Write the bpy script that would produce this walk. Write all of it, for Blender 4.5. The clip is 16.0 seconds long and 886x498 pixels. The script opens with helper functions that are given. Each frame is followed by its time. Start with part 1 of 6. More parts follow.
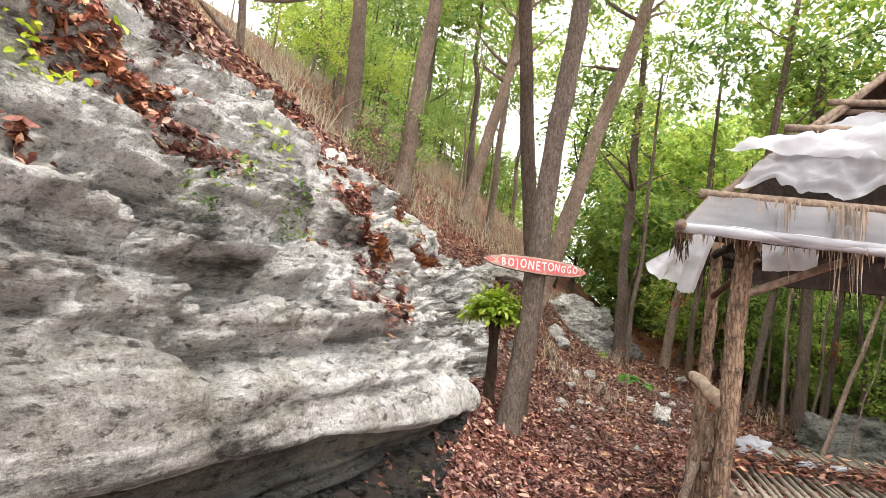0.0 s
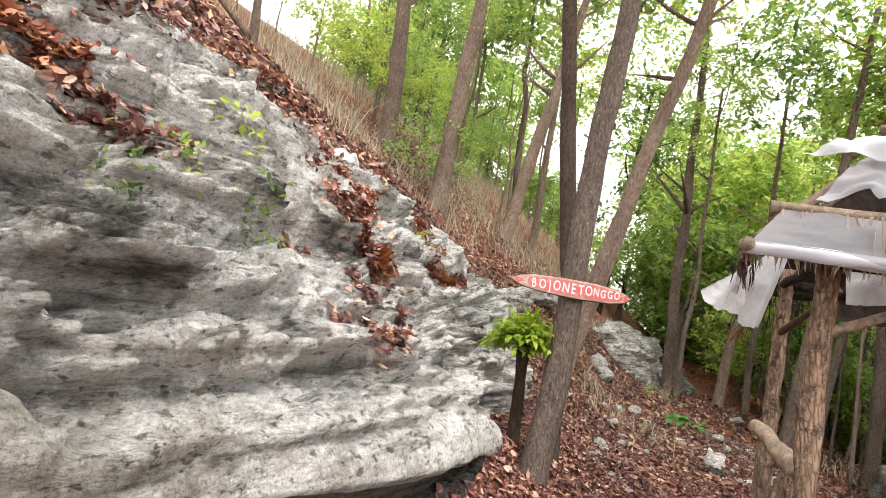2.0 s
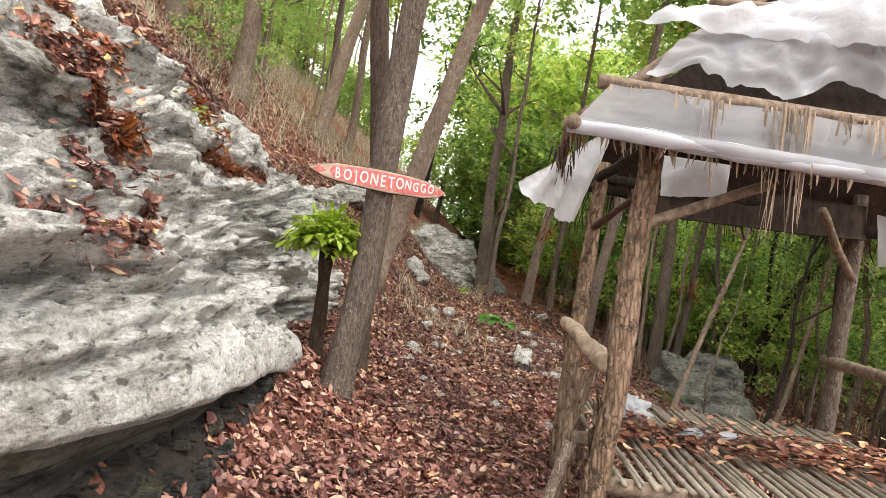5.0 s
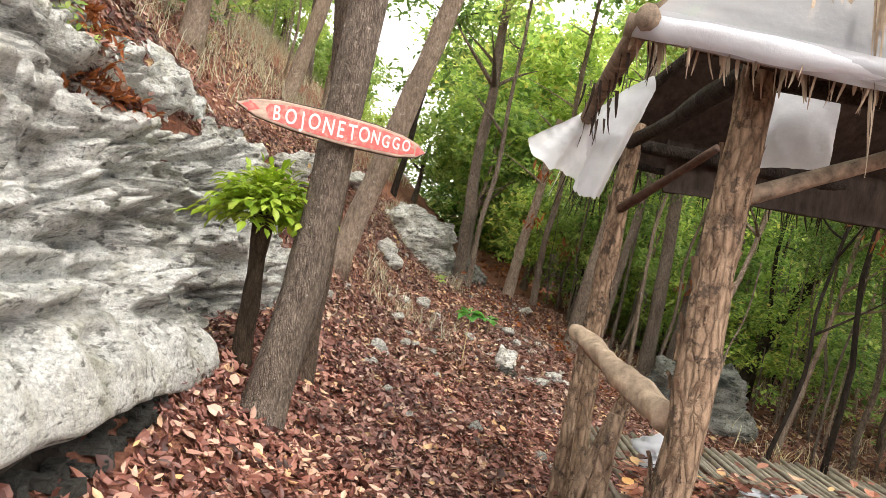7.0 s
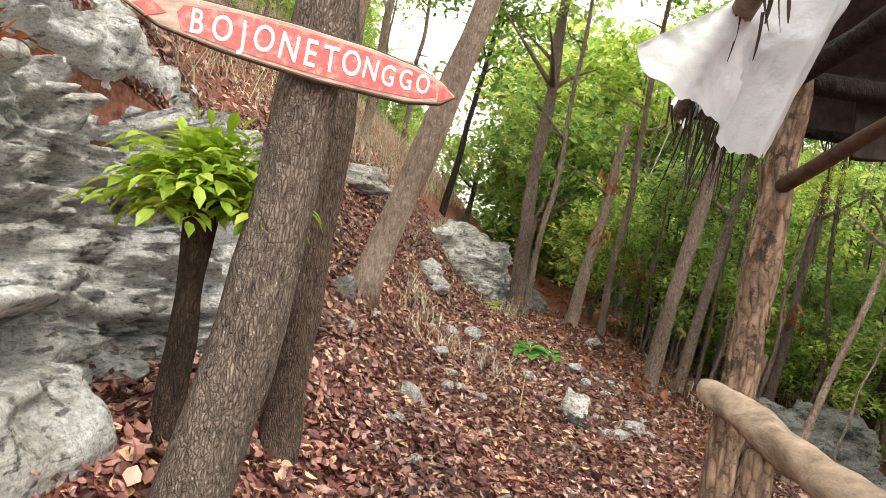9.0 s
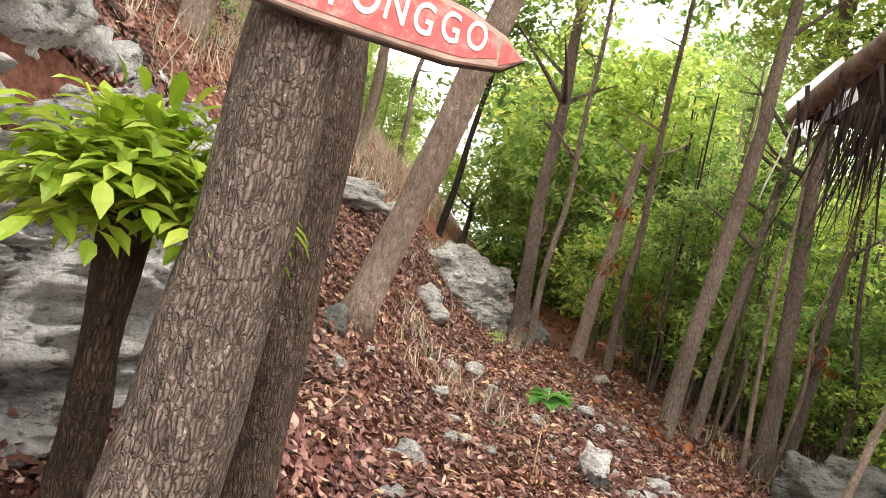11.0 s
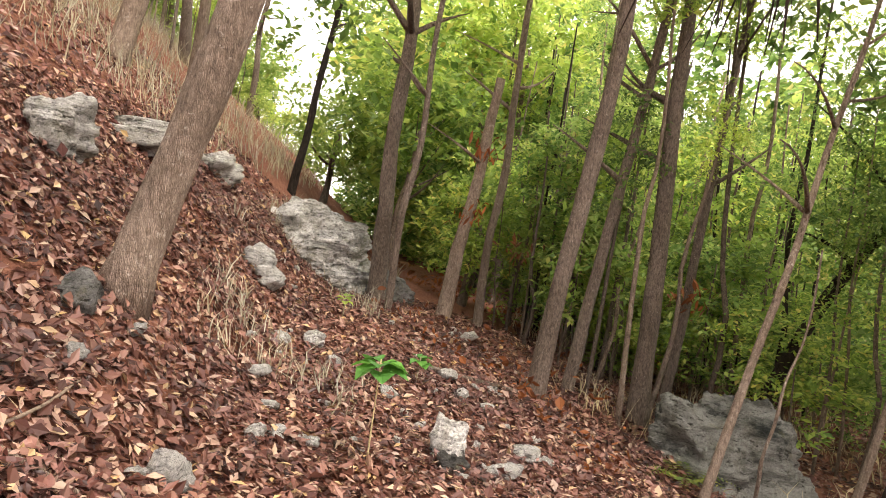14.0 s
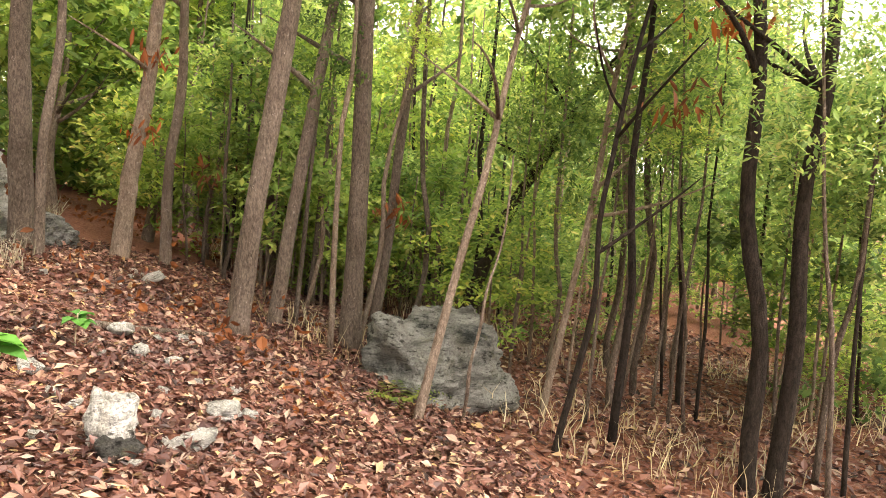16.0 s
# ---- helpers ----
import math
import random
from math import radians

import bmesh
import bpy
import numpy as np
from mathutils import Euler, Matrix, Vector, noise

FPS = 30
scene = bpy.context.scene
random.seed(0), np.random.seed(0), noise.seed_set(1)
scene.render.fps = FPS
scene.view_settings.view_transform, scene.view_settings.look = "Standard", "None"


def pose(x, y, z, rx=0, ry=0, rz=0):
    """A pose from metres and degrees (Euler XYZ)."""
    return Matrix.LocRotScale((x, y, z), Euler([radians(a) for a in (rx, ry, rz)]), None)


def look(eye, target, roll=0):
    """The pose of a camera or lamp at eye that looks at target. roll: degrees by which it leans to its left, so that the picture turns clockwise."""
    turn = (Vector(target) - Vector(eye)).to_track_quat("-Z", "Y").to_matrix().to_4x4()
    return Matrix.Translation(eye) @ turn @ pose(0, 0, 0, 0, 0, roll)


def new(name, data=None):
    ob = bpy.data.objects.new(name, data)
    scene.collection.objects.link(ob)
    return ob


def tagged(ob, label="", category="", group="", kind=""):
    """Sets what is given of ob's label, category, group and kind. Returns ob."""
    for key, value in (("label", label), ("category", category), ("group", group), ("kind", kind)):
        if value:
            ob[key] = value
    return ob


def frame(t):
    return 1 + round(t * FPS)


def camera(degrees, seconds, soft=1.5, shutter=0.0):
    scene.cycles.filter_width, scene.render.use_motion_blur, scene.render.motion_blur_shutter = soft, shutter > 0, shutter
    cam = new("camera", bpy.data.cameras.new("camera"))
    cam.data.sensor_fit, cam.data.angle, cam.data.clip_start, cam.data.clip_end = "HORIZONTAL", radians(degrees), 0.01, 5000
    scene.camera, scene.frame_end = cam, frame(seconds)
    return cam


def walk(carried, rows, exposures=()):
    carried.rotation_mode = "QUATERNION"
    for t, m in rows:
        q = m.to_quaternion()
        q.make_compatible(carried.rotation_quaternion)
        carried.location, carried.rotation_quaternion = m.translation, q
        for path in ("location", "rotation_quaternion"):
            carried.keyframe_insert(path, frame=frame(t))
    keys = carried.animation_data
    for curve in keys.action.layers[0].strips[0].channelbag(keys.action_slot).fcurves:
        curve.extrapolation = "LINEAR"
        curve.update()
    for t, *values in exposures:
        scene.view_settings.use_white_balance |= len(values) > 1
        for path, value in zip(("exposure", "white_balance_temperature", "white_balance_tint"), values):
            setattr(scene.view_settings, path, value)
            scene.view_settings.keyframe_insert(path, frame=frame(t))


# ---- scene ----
cam = camera(67.6, 16.0, 0.5)
METRES, EYE, TILT, LEAN, TURN = 8.0, 1.5, 4.5, -5.0, 0.0
ROWS = [
    (0.0, 0.0, 0.0, 0.0, 0.0, 0.0, -0.0),
    (0.5, 0.0167, 0.0344, -0.0031, 7.09, 2.34, 0.17),
    (1.0, 0.0258, 0.0643, -0.0048, 9.12, 1.76, 0.55),
    (1.5, 0.0238, 0.0874, -0.003, 7.84, 2.06, -1.13),
    (2.0, 0.0289, 0.1004, -0.004, 4.14, 1.71, -1.95),
    (2.5, 0.0342, 0.108, -0.0059, -0.48, 1.28, -2.79),
    (3.0, 0.0343, 0.1074, -0.0076, -5.73, -0.48, -3.24),
    (3.5, 0.0411, 0.1148, -0.0119, -9.31, -2.49, -3.44),
    (4.0, 0.0538, 0.1262, -0.0143, -9.42, -2.83, -3.38),
    (4.5, 0.0514, 0.16, -0.0232, -8.32, -4.33, -3.38),
    (5.0, 0.0531, 0.1954, -0.0209, -11.14, -5.7, -2.47),
    (7.5, 0.1028, 0.4095, -0.0522, -13.06, -6.87, -5.74),
    (8.0, 0.1166, 0.4529, -0.0638, -13.85, -6.29, -5.53),
    (8.5, 0.1291, 0.5017, -0.0703, -7.52, -5.04, -3.87),
    (9.0, 0.1415, 0.5558, -0.0754, -8.04, -5.0, -4.39),
    (11.5, 0.1374, 0.6802, -0.0797, -9.27, -2.95, -7.1),
    (12.0, 0.1637, 0.6955, -0.0851, -11.81, -3.39, -6.32),
    (12.5, 0.1805, 0.7314, -0.0928, -12.98, -3.67, -6.37),
    (13.0, 0.2046, 0.7624, -0.0971, -16.21, -3.59, -4.45),
    (13.5, 0.2238, 0.7804, -0.1046, -16.24, -4.11, -2.81),
    (14.0, 0.2368, 0.8031, -0.1094, -19.09, -5.25, -3.3),
    (14.5, 0.254, 0.8391, -0.1112, -26.41, -7.56, -3.11),
    (15.0, 0.2753, 0.8589, -0.1151, -33.32, -7.87, -2.45),
    (15.5, 0.2972, 0.8703, -0.1197, -37.02, -8.3, -1.13),
    (16.0, 0.3053, 0.8807, -0.1229, -44.04, -10.75, -2.32),
]
walk(cam, [(t, pose(0, 0, EYE, TILT, LEAN, TURN) @ pose(METRES * x, METRES * y, METRES * z, 90 + pitch, roll, yaw)) for t, x, y, z, yaw, pitch, roll in ROWS], [(0.0, 0.85, 6450, 15), (4.0, 0.8, 6500, 13), (8.0, 1.1, 6600, 11), (12.0, 1.12, 6700, 18), (14.0, 1.13, 7000, 20), (16.0, 1.7, 7250, 17)])


# ---- light ----
world = bpy.data.worlds.new("overcast_sky")
scene.world = world
world.use_nodes = True
wn, wl = world.node_tree.nodes, world.node_tree.links
sky = wn.new("ShaderNodeTexSky")
sky.sky_type = "NISHITA"
sky.sun_disc = False
sky.sun_elevation, sky.sun_rotation = radians(59), radians(150)
sky.dust_density, sky.air_density = 4.0, 1.0
veil = wn.new("ShaderNodeMix")
veil.data_type = "RGBA"
veil.inputs[0].default_value = 0.75
veil.inputs[7].default_value = (13.4, 13.3, 12.7, 1)
wl.new(sky.outputs[0], veil.inputs[6])
wl.new(veil.outputs[2], wn["Background"].inputs[0])
wn["Background"].inputs[1].default_value = 0.15
sun = new("sun", bpy.data.lights.new("sun", "SUN"))
sun.data.energy, sun.data.angle, sun.data.color = 1.5, radians(25), (1.0, 0.96, 0.9)
sun.matrix_world = look((0, 0, 0), (-0.26, 0.44, -0.86))


# ---- materials ----
def material(name):
    m = bpy.data.materials.new(name)
    m.use_nodes = True
    return m, m.node_tree.nodes, m.node_tree.links, m.node_tree.nodes["Principled BSDF"]


def noise_node(n, l, scale, detail=6, rough=0.6, stretch=None, kind="Object"):
    tc = n.new("ShaderNodeTexCoord")
    mp = n.new("ShaderNodeMapping")
    if stretch:
        mp.inputs["Scale"].default_value = stretch
    l.new(tc.outputs[kind], mp.inputs[0])
    t = n.new("ShaderNodeTexNoise")
    t.inputs["Scale"].default_value, t.inputs["Detail"].default_value, t.inputs["Roughness"].default_value = scale, detail, rough
    l.new(mp.outputs[0], t.inputs["Vector"])
    return t


def ramp(n, l, src, stops):
    r = n.new("ShaderNodeValToRGB")
    e = r.color_ramp.elements
    while len(e) < len(stops):
        e.new(0.5)
    for k, (p, c) in zip(e, stops):
        k.position, k.color = p, (*c, 1)
    l.new(src, r.inputs[0])
    return r


def blend(n, l, a, b, fac, mode="MIX"):
    m = n.new("ShaderNodeMix")
    m.data_type, m.blend_type = "RGBA", mode
    for sock, v in ((m.inputs[0], fac), (m.inputs[6], a), (m.inputs[7], b)):
        if isinstance(v, (int, float)):
            sock.default_value = v
        elif isinstance(v, tuple):
            sock.default_value = (*v, 1)
        else:
            l.new(v, sock)
    return m.outputs[2]


def bump(n, l, bsdf, height, strength, distance):
    b = n.new("ShaderNodeBump")
    b.inputs["Strength"].default_value, b.inputs["Distance"].default_value = strength, distance
    l.new(height, b.inputs["Height"])
    l.new(b.outputs[0], bsdf.inputs["Normal"])


def limestone(name, light=(0.84, 0.83, 0.8), dark=(0.13, 0.122, 0.11), low_tint=False, soot=False):
    m, n, l, b = material(name)
    big = noise_node(n, l, 1.1, 10, 0.68, (1, 0.6, 2.0))
    fine = noise_node(n, l, 48, 8, 0.8)
    band = noise_node(n, l, 1.6, 10, 0.7, (0.7, 0.4, 5.0))
    drip = noise_node(n, l, 3.0, 5, 0.65, (1.8, 1.8, 0.2))
    mid = tuple(0.62 * p + 0.38 * q for p, q in zip(light, dark))
    c1 = ramp(n, l, big.outputs[0], [(0.35, dark), (0.41, mid), (0.465, light)])
    c2 = ramp(n, l, band.outputs[0], [(0.38, (0.24, 0.235, 0.225)), (0.44, (0.68, 0.675, 0.66)), (0.5, (1, 1, 1))])
    c3 = ramp(n, l, drip.outputs[0], [(0.36, (0.66, 0.64, 0.57)), (0.52, (1, 1, 1))])
    c4 = ramp(n, l, fine.outputs[0], [(0.38, (0.3, 0.295, 0.28)), (0.47, (0.92, 0.92, 0.91)), (0.62, (1.25, 1.25, 1.23))])
    c = blend(n, l, c1.outputs[0], c2.outputs[0], 0.8, "MULTIPLY")
    c = blend(n, l, c, c3.outputs[0], 0.75, "MULTIPLY")
    c = blend(n, l, c, c4.outputs[0], 0.7, "MULTIPLY")
    hole = noise_node(n, l, 13, 7, 0.62, (1, 0.85, 1.9))
    hk = ramp(n, l, hole.outputs[0], [(0.36, (0.2, 0.195, 0.185)), (0.41, (0.85, 0.85, 0.84)), (0.45, (1, 1, 1))])
    c = blend(n, l, c, hk.outputs[0], 0.8, "MULTIPLY")
    grit = noise_node(n, l, 150, 4, 0.8)
    gk = ramp(n, l, grit.outputs[0], [(0.34, (0.45, 0.44, 0.42)), (0.44, (1, 1, 1)), (0.66, (1.2, 1.2, 1.18))])
    c = blend(n, l, c, gk.outputs[0], 0.6, "MULTIPLY")
    if low_tint:
        # grey-brown tint in noise patches, stronger towards the low, near end of the outcrop
        sep = n.new("ShaderNodeSeparateXYZ")
        tc = n.new("ShaderNodeTexCoord")
        l.new(tc.outputs["Object"], sep.inputs[0])
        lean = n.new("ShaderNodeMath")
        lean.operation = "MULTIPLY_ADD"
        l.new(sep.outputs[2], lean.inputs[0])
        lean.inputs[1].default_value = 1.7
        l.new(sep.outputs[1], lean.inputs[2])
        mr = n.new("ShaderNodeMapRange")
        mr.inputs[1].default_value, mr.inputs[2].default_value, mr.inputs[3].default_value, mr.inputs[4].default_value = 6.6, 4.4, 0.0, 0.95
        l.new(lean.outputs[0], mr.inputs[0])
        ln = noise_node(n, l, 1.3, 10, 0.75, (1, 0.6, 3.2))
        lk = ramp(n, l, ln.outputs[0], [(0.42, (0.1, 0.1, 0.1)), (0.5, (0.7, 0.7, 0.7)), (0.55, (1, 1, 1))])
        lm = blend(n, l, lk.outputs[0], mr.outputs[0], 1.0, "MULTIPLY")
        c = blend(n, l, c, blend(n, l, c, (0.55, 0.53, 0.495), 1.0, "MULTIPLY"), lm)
    if soot:
        sep = n.new("ShaderNodeSeparateXYZ")
        tc = n.new("ShaderNodeTexCoord")
        l.new(tc.outputs["Object"], sep.inputs[0])
        edge = n.new("ShaderNodeMath")
        edge.operation = "MULTIPLY_ADD"
        l.new(noise_node(n, l, 9, 6, 0.7).outputs[0], edge.inputs[0])
        edge.inputs[1].default_value = 0.3
        l.new(sep.outputs[2], edge.inputs[2])
        sk = ramp(n, l, edge.outputs[0], [(0.11, (0.07, 0.068, 0.065)), (0.16, (1, 1, 1))])
        c = blend(n, l, c, sk.outputs[0], 1.0, "MULTIPLY")
    moss = noise_node(n, l, 2.3, 6, 0.7)
    mk = ramp(n, l, moss.outputs[0], [(0.58, (0, 0, 0)), (0.72, (0.55, 0.55, 0.55))])
    c = blend(n, l, c, (0.24, 0.23, 0.11), mk.outputs[0])
    l.new(c, b.inputs["Base Color"])
    b.inputs["Roughness"].default_value = 0.9
    b.inputs["Specular IOR Level"].default_value = 0.25
    mixh = blend(n, l, fine.outputs[0], noise_node(n, l, 16, 12, 0.78).outputs[0], 0.55)
    chip = ramp(n, l, noise_node(n, l, 6.5, 12, 0.72, (1, 1, 1.8)).outputs[0], [(0.4, (0, 0, 0)), (0.46, (0.55, 0.55, 0.55)), (0.53, (0.62, 0.62, 0.62)), (0.57, (1, 1, 1))])
    bump(n, l, b, blend(n, l, blend(n, l, mixh, chip.outputs[0], 0.35), hk.outputs[0], 0.3), 1.0, 0.13)
    return m


def bark(name, a, b_, patch, scale=1.0, patch_at=0.62, fleck=13, plate=58, deep=0.48):
    """Scaly bark: long plates parted by dark cracks, grain across them, pale flecks."""
    m, n, l, b = material(name)
    ridge = noise_node(n, l, 15 * scale, 9, 0.72, (1.7, 1.7, 0.6))
    tc, mp = n.new("ShaderNodeTexCoord"), n.new("ShaderNodeMapping")
    mp.inputs["Scale"].default_value = (1.5, 1.5, 0.42)
    l.new(tc.outputs["Object"], mp.inputs[0])
    bend = noise_node(n, l, 9, 5, 0.7)
    warp = n.new("ShaderNodeVectorMath")
    warp.operation = "MULTIPLY_ADD"
    l.new(bend.outputs["Color"], warp.inputs[0])
    warp.inputs[1].default_value = (0.05, 0.05, 0.05)
    l.new(mp.outputs[0], warp.inputs[2])
    cell = n.new("ShaderNodeTexVoronoi")
    cell.feature = "DISTANCE_TO_EDGE"
    cell.inputs["Scale"].default_value = plate
    l.new(warp.outputs[0], cell.inputs["Vector"])
    ck = ramp(n, l, cell.outputs["Distance"], [(0.0, (0.22, 0.21, 0.2)), (0.1, (0.6, 0.59, 0.58)), (0.3, (1, 1, 1))])
    c = ramp(n, l, ridge.outputs[0], [(0.34, a), (0.62, b_)]).outputs[0]
    c = blend(n, l, c, ck.outputs[0], deep, "MULTIPLY")
    sp = noise_node(n, l, fleck, 7, 0.75)
    k = ramp(n, l, sp.outputs[0], [(patch_at, (0, 0, 0)), (patch_at + 0.05, (0.8, 0.8, 0.8))])
    c = blend(n, l, c, patch, k.outputs[0])
    wide = noise_node(n, l, 2.2, 5, 0.65, (1, 1, 0.5))
    wk = ramp(n, l, wide.outputs[0], [(0.34, (0.68, 0.66, 0.63)), (0.62, (1.12, 1.12, 1.12))])
    c = blend(n, l, c, wk.outputs[0], 1.0, "MULTIPLY")
    oi = n.new("ShaderNodeObjectInfo")
    tint = ramp(n, l, oi.outputs["Random"], [(0, (0.78, 0.75, 0.73)), (1, (1.2, 1.15, 1.1))])
    c = blend(n, l, c, tint.outputs[0], 1.0, "MULTIPLY")
    l.new(c, b.inputs["Base Color"])
    b.inputs["Roughness"].default_value = 0.92
    b.inputs["Specular IOR Level"].default_value = 0.2
    h = blend(n, l, ridge.outputs[0], ck.outputs[0], 0.6)
    bump(n, l, b, h, 1.0, 0.02)
    return m


def leafy(name, stops, through_light=0.45, rough=0.5, wide=0.0):
    m, n, l, b = material(name)
    g = n.new("ShaderNodeNewGeometry")
    c = ramp(n, l, g.outputs["Random Per Island"], stops).outputs[0]
    oi = n.new("ShaderNodeObjectInfo")
    tint = ramp(n, l, oi.outputs["Random"], [(0, (0.7, 0.75, 0.7)), (0.5, (1, 1, 1)), (1, (1.3, 1.2, 0.9))])
    c = blend(n, l, c, tint.outputs[0], 1.0, "MULTIPLY")
    big = noise_node(n, l, 0.9, 3, 0.6)
    lv = ramp(n, l, big.outputs[0], [(0.3, (0.7, 0.75, 0.75)), (0.7, (1.25, 1.2, 1.0))])
    c = blend(n, l, c, lv.outputs[0], 1.0, "MULTIPLY")
    l.new(c, b.inputs["Base Color"])
    b.inputs["Roughness"].default_value = rough
    b.inputs["Specular IOR Level"].default_value = 0.35
    tr = n.new("ShaderNodeBsdfTranslucent")
    l.new(c, tr.inputs[0])
    mix = n.new("ShaderNodeMixShader")
    mix.inputs[0].default_value = through_light
    l.new(b.outputs[0], mix.inputs[1])
    l.new(tr.outputs[0], mix.inputs[2])
    l.new(mix.outputs[0], n["Material Output"].inputs[0])
    return m


def plain(name, col, rough=0.7, var=0.25, scale=14, stretch=None, bumpy=0.3, dist=0.01):
    m, n, l, b = material(name)
    t = noise_node(n, l, scale, 6, 0.7, stretch)
    lo, hi = tuple(c * (1 - var) for c in col), tuple(min(1, c * (1 + var)) for c in col)
    c = ramp(n, l, t.outputs[0], [(0.3, lo), (0.7, hi)]).outputs[0]
    l.new(c, b.inputs["Base Color"])
    b.inputs["Roughness"].default_value = rough
    b.inputs["Specular IOR Level"].default_value = 0.25
    bump(n, l, b, t.outputs[0], bumpy, dist)
    return m


M_ROCK = limestone("pale_limestone", low_tint=True)
M_ROCK2 = limestone("grey_boulder_stone", (0.24, 0.24, 0.225), (0.04, 0.04, 0.04))
# near-black: shade of the hollow put into the colour; serves a sooty stone too
M_SHADE_SOOT = limestone("shade_and_soot_stone", (0.075, 0.072, 0.065), (0.018, 0.018, 0.016))
# brown stone, darkened for the shade under the lip
M_UNDER = limestone("brown_shaded_stone", (0.17, 0.155, 0.135), (0.05, 0.045, 0.04))
M_BOULDER = limestone("streaked_boulder_stone", (0.3, 0.3, 0.275), (0.035, 0.042, 0.038))
M_SOOTED = limestone("fire_blackened_white_stone", (0.86, 0.84, 0.8), (0.4, 0.39, 0.37), soot=True)
M_STONE = limestone("white_stone", (0.86, 0.84, 0.8), (0.4, 0.39, 0.37))
M_BARK = bark("grey_brown_bark", (0.1, 0.08, 0.067), (0.32, 0.265, 0.222), (0.56, 0.52, 0.47), 1.8, 0.61, 24)
M_BARK_M = bark("dark_brown_scaly_bark", (0.06, 0.045, 0.035), (0.21, 0.16, 0.125), (0.42, 0.38, 0.34), 1.8, 0.64, 24)
M_BARK_P = bark("pale_bark", (0.2, 0.155, 0.125), (0.47, 0.38, 0.31), (0.58, 0.53, 0.47), 1.3, 0.59, 18)
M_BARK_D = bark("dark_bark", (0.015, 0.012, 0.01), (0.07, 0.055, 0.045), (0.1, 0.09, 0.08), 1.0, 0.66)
M_POST = bark("peeling_post_wood", (0.17, 0.115, 0.08), (0.47, 0.35, 0.255), (0.05, 0.04, 0.033), 0.9, 0.54, 9, 20, 0.6)
M_POLE = plain("weathered_pole_wood", (0.2, 0.15, 0.11), 0.85, 0.6, 22, None, 0.6)
M_SLAT = plain("grey_bamboo_slat", (0.24, 0.21, 0.165), 0.8, 0.4, 8, None, 0.4)
M_THATCH = plain("dry_thatch_straw", (0.34, 0.27, 0.2), 0.9, 0.4, 12, None, 0.3)
M_RAFTER = plain("red_brown_rafter_wood", (0.085, 0.05, 0.036), 0.8, 0.5, 18, None, 0.5)
# dark earth, blackened further to hold the shade under the overhang
M_EARTH = plain("shade_black_earth", (0.026, 0.02, 0.016), 0.95, 0.6, 30, None, 0.9, 0.03)
# thatch with the shade under the roof put into its colour
M_THATCH_D = plain("dark_shaded_thatch", (0.04, 0.028, 0.022), 0.95, 0.6, 20, (1, 1, 0.2), 0.6)
M_GREEN = leafy("forest_leaf", [(0, (0.1, 0.19, 0.06)), (0.4, (0.25, 0.4, 0.12)), (0.85, (0.44, 0.56, 0.19)), (1, (0.58, 0.53, 0.22))], 0.6)
M_GREEN_Y = leafy("young_leaf", [(0, (0.25, 0.38, 0.09)), (0.6, (0.39, 0.54, 0.15)), (1, (0.56, 0.62, 0.25))], 0.6)
M_GREEN_D = leafy("dark_leaf", [(0, (0.08, 0.15, 0.05)), (0.6, (0.19, 0.31, 0.09)), (1, (0.32, 0.4, 0.13))], 0.6)
M_BRIGHT = leafy("bright_shrub_leaf", [(0, (0.24, 0.38, 0.03)), (0.5, (0.42, 0.56, 0.05)), (1, (0.58, 0.66, 0.12))], 0.4, 0.4)
M_LITTER = leafy("fallen_leaf", [(0, (0.035, 0.014, 0.012)), (0.25, (0.125, 0.045, 0.039)), (0.5, (0.235, 0.094, 0.08)), (0.78, (0.37, 0.18, 0.158)), (0.94, (0.62, 0.42, 0.36)), (1, (0.64, 0.4, 0.2))], 0.15, 0.42)
M_RUST = leafy("rust_leaf", [(0, (0.15, 0.045, 0.02)), (1, (0.36, 0.12, 0.04))], 0.4, 0.6)
M_STRAW = leafy("dry_grass", [(0, (0.32, 0.265, 0.2)), (0.6, (0.5, 0.44, 0.35)), (1, (0.66, 0.63, 0.55))], 0.3, 0.8)


def soil():
    m, n, l, b = material("leafy_soil")
    a = noise_node(n, l, 22, 8, 0.75)
    big = noise_node(n, l, 0.5, 4, 0.6)
    c = ramp(n, l, a.outputs[0], [(0.3, (0.06, 0.032, 0.024)), (0.5, (0.2, 0.09, 0.064)), (0.7, (0.34, 0.18, 0.13))]).outputs[0]
    far = ramp(n, l, big.outputs[0], [(0.35, (0.8, 0.75, 0.7)), (0.65, (1.2, 1.15, 1.05))])
    c = blend(n, l, c, far.outputs[0], 1.0, "MULTIPLY")
    l.new(c, b.inputs["Base Color"])
    b.inputs["Roughness"].default_value = 0.95
    b.inputs["Specular IOR Level"].default_value = 0.1
    bump(n, l, b, a.outputs[0], 0.8, 0.04)
    return m


M_SOIL = soil()


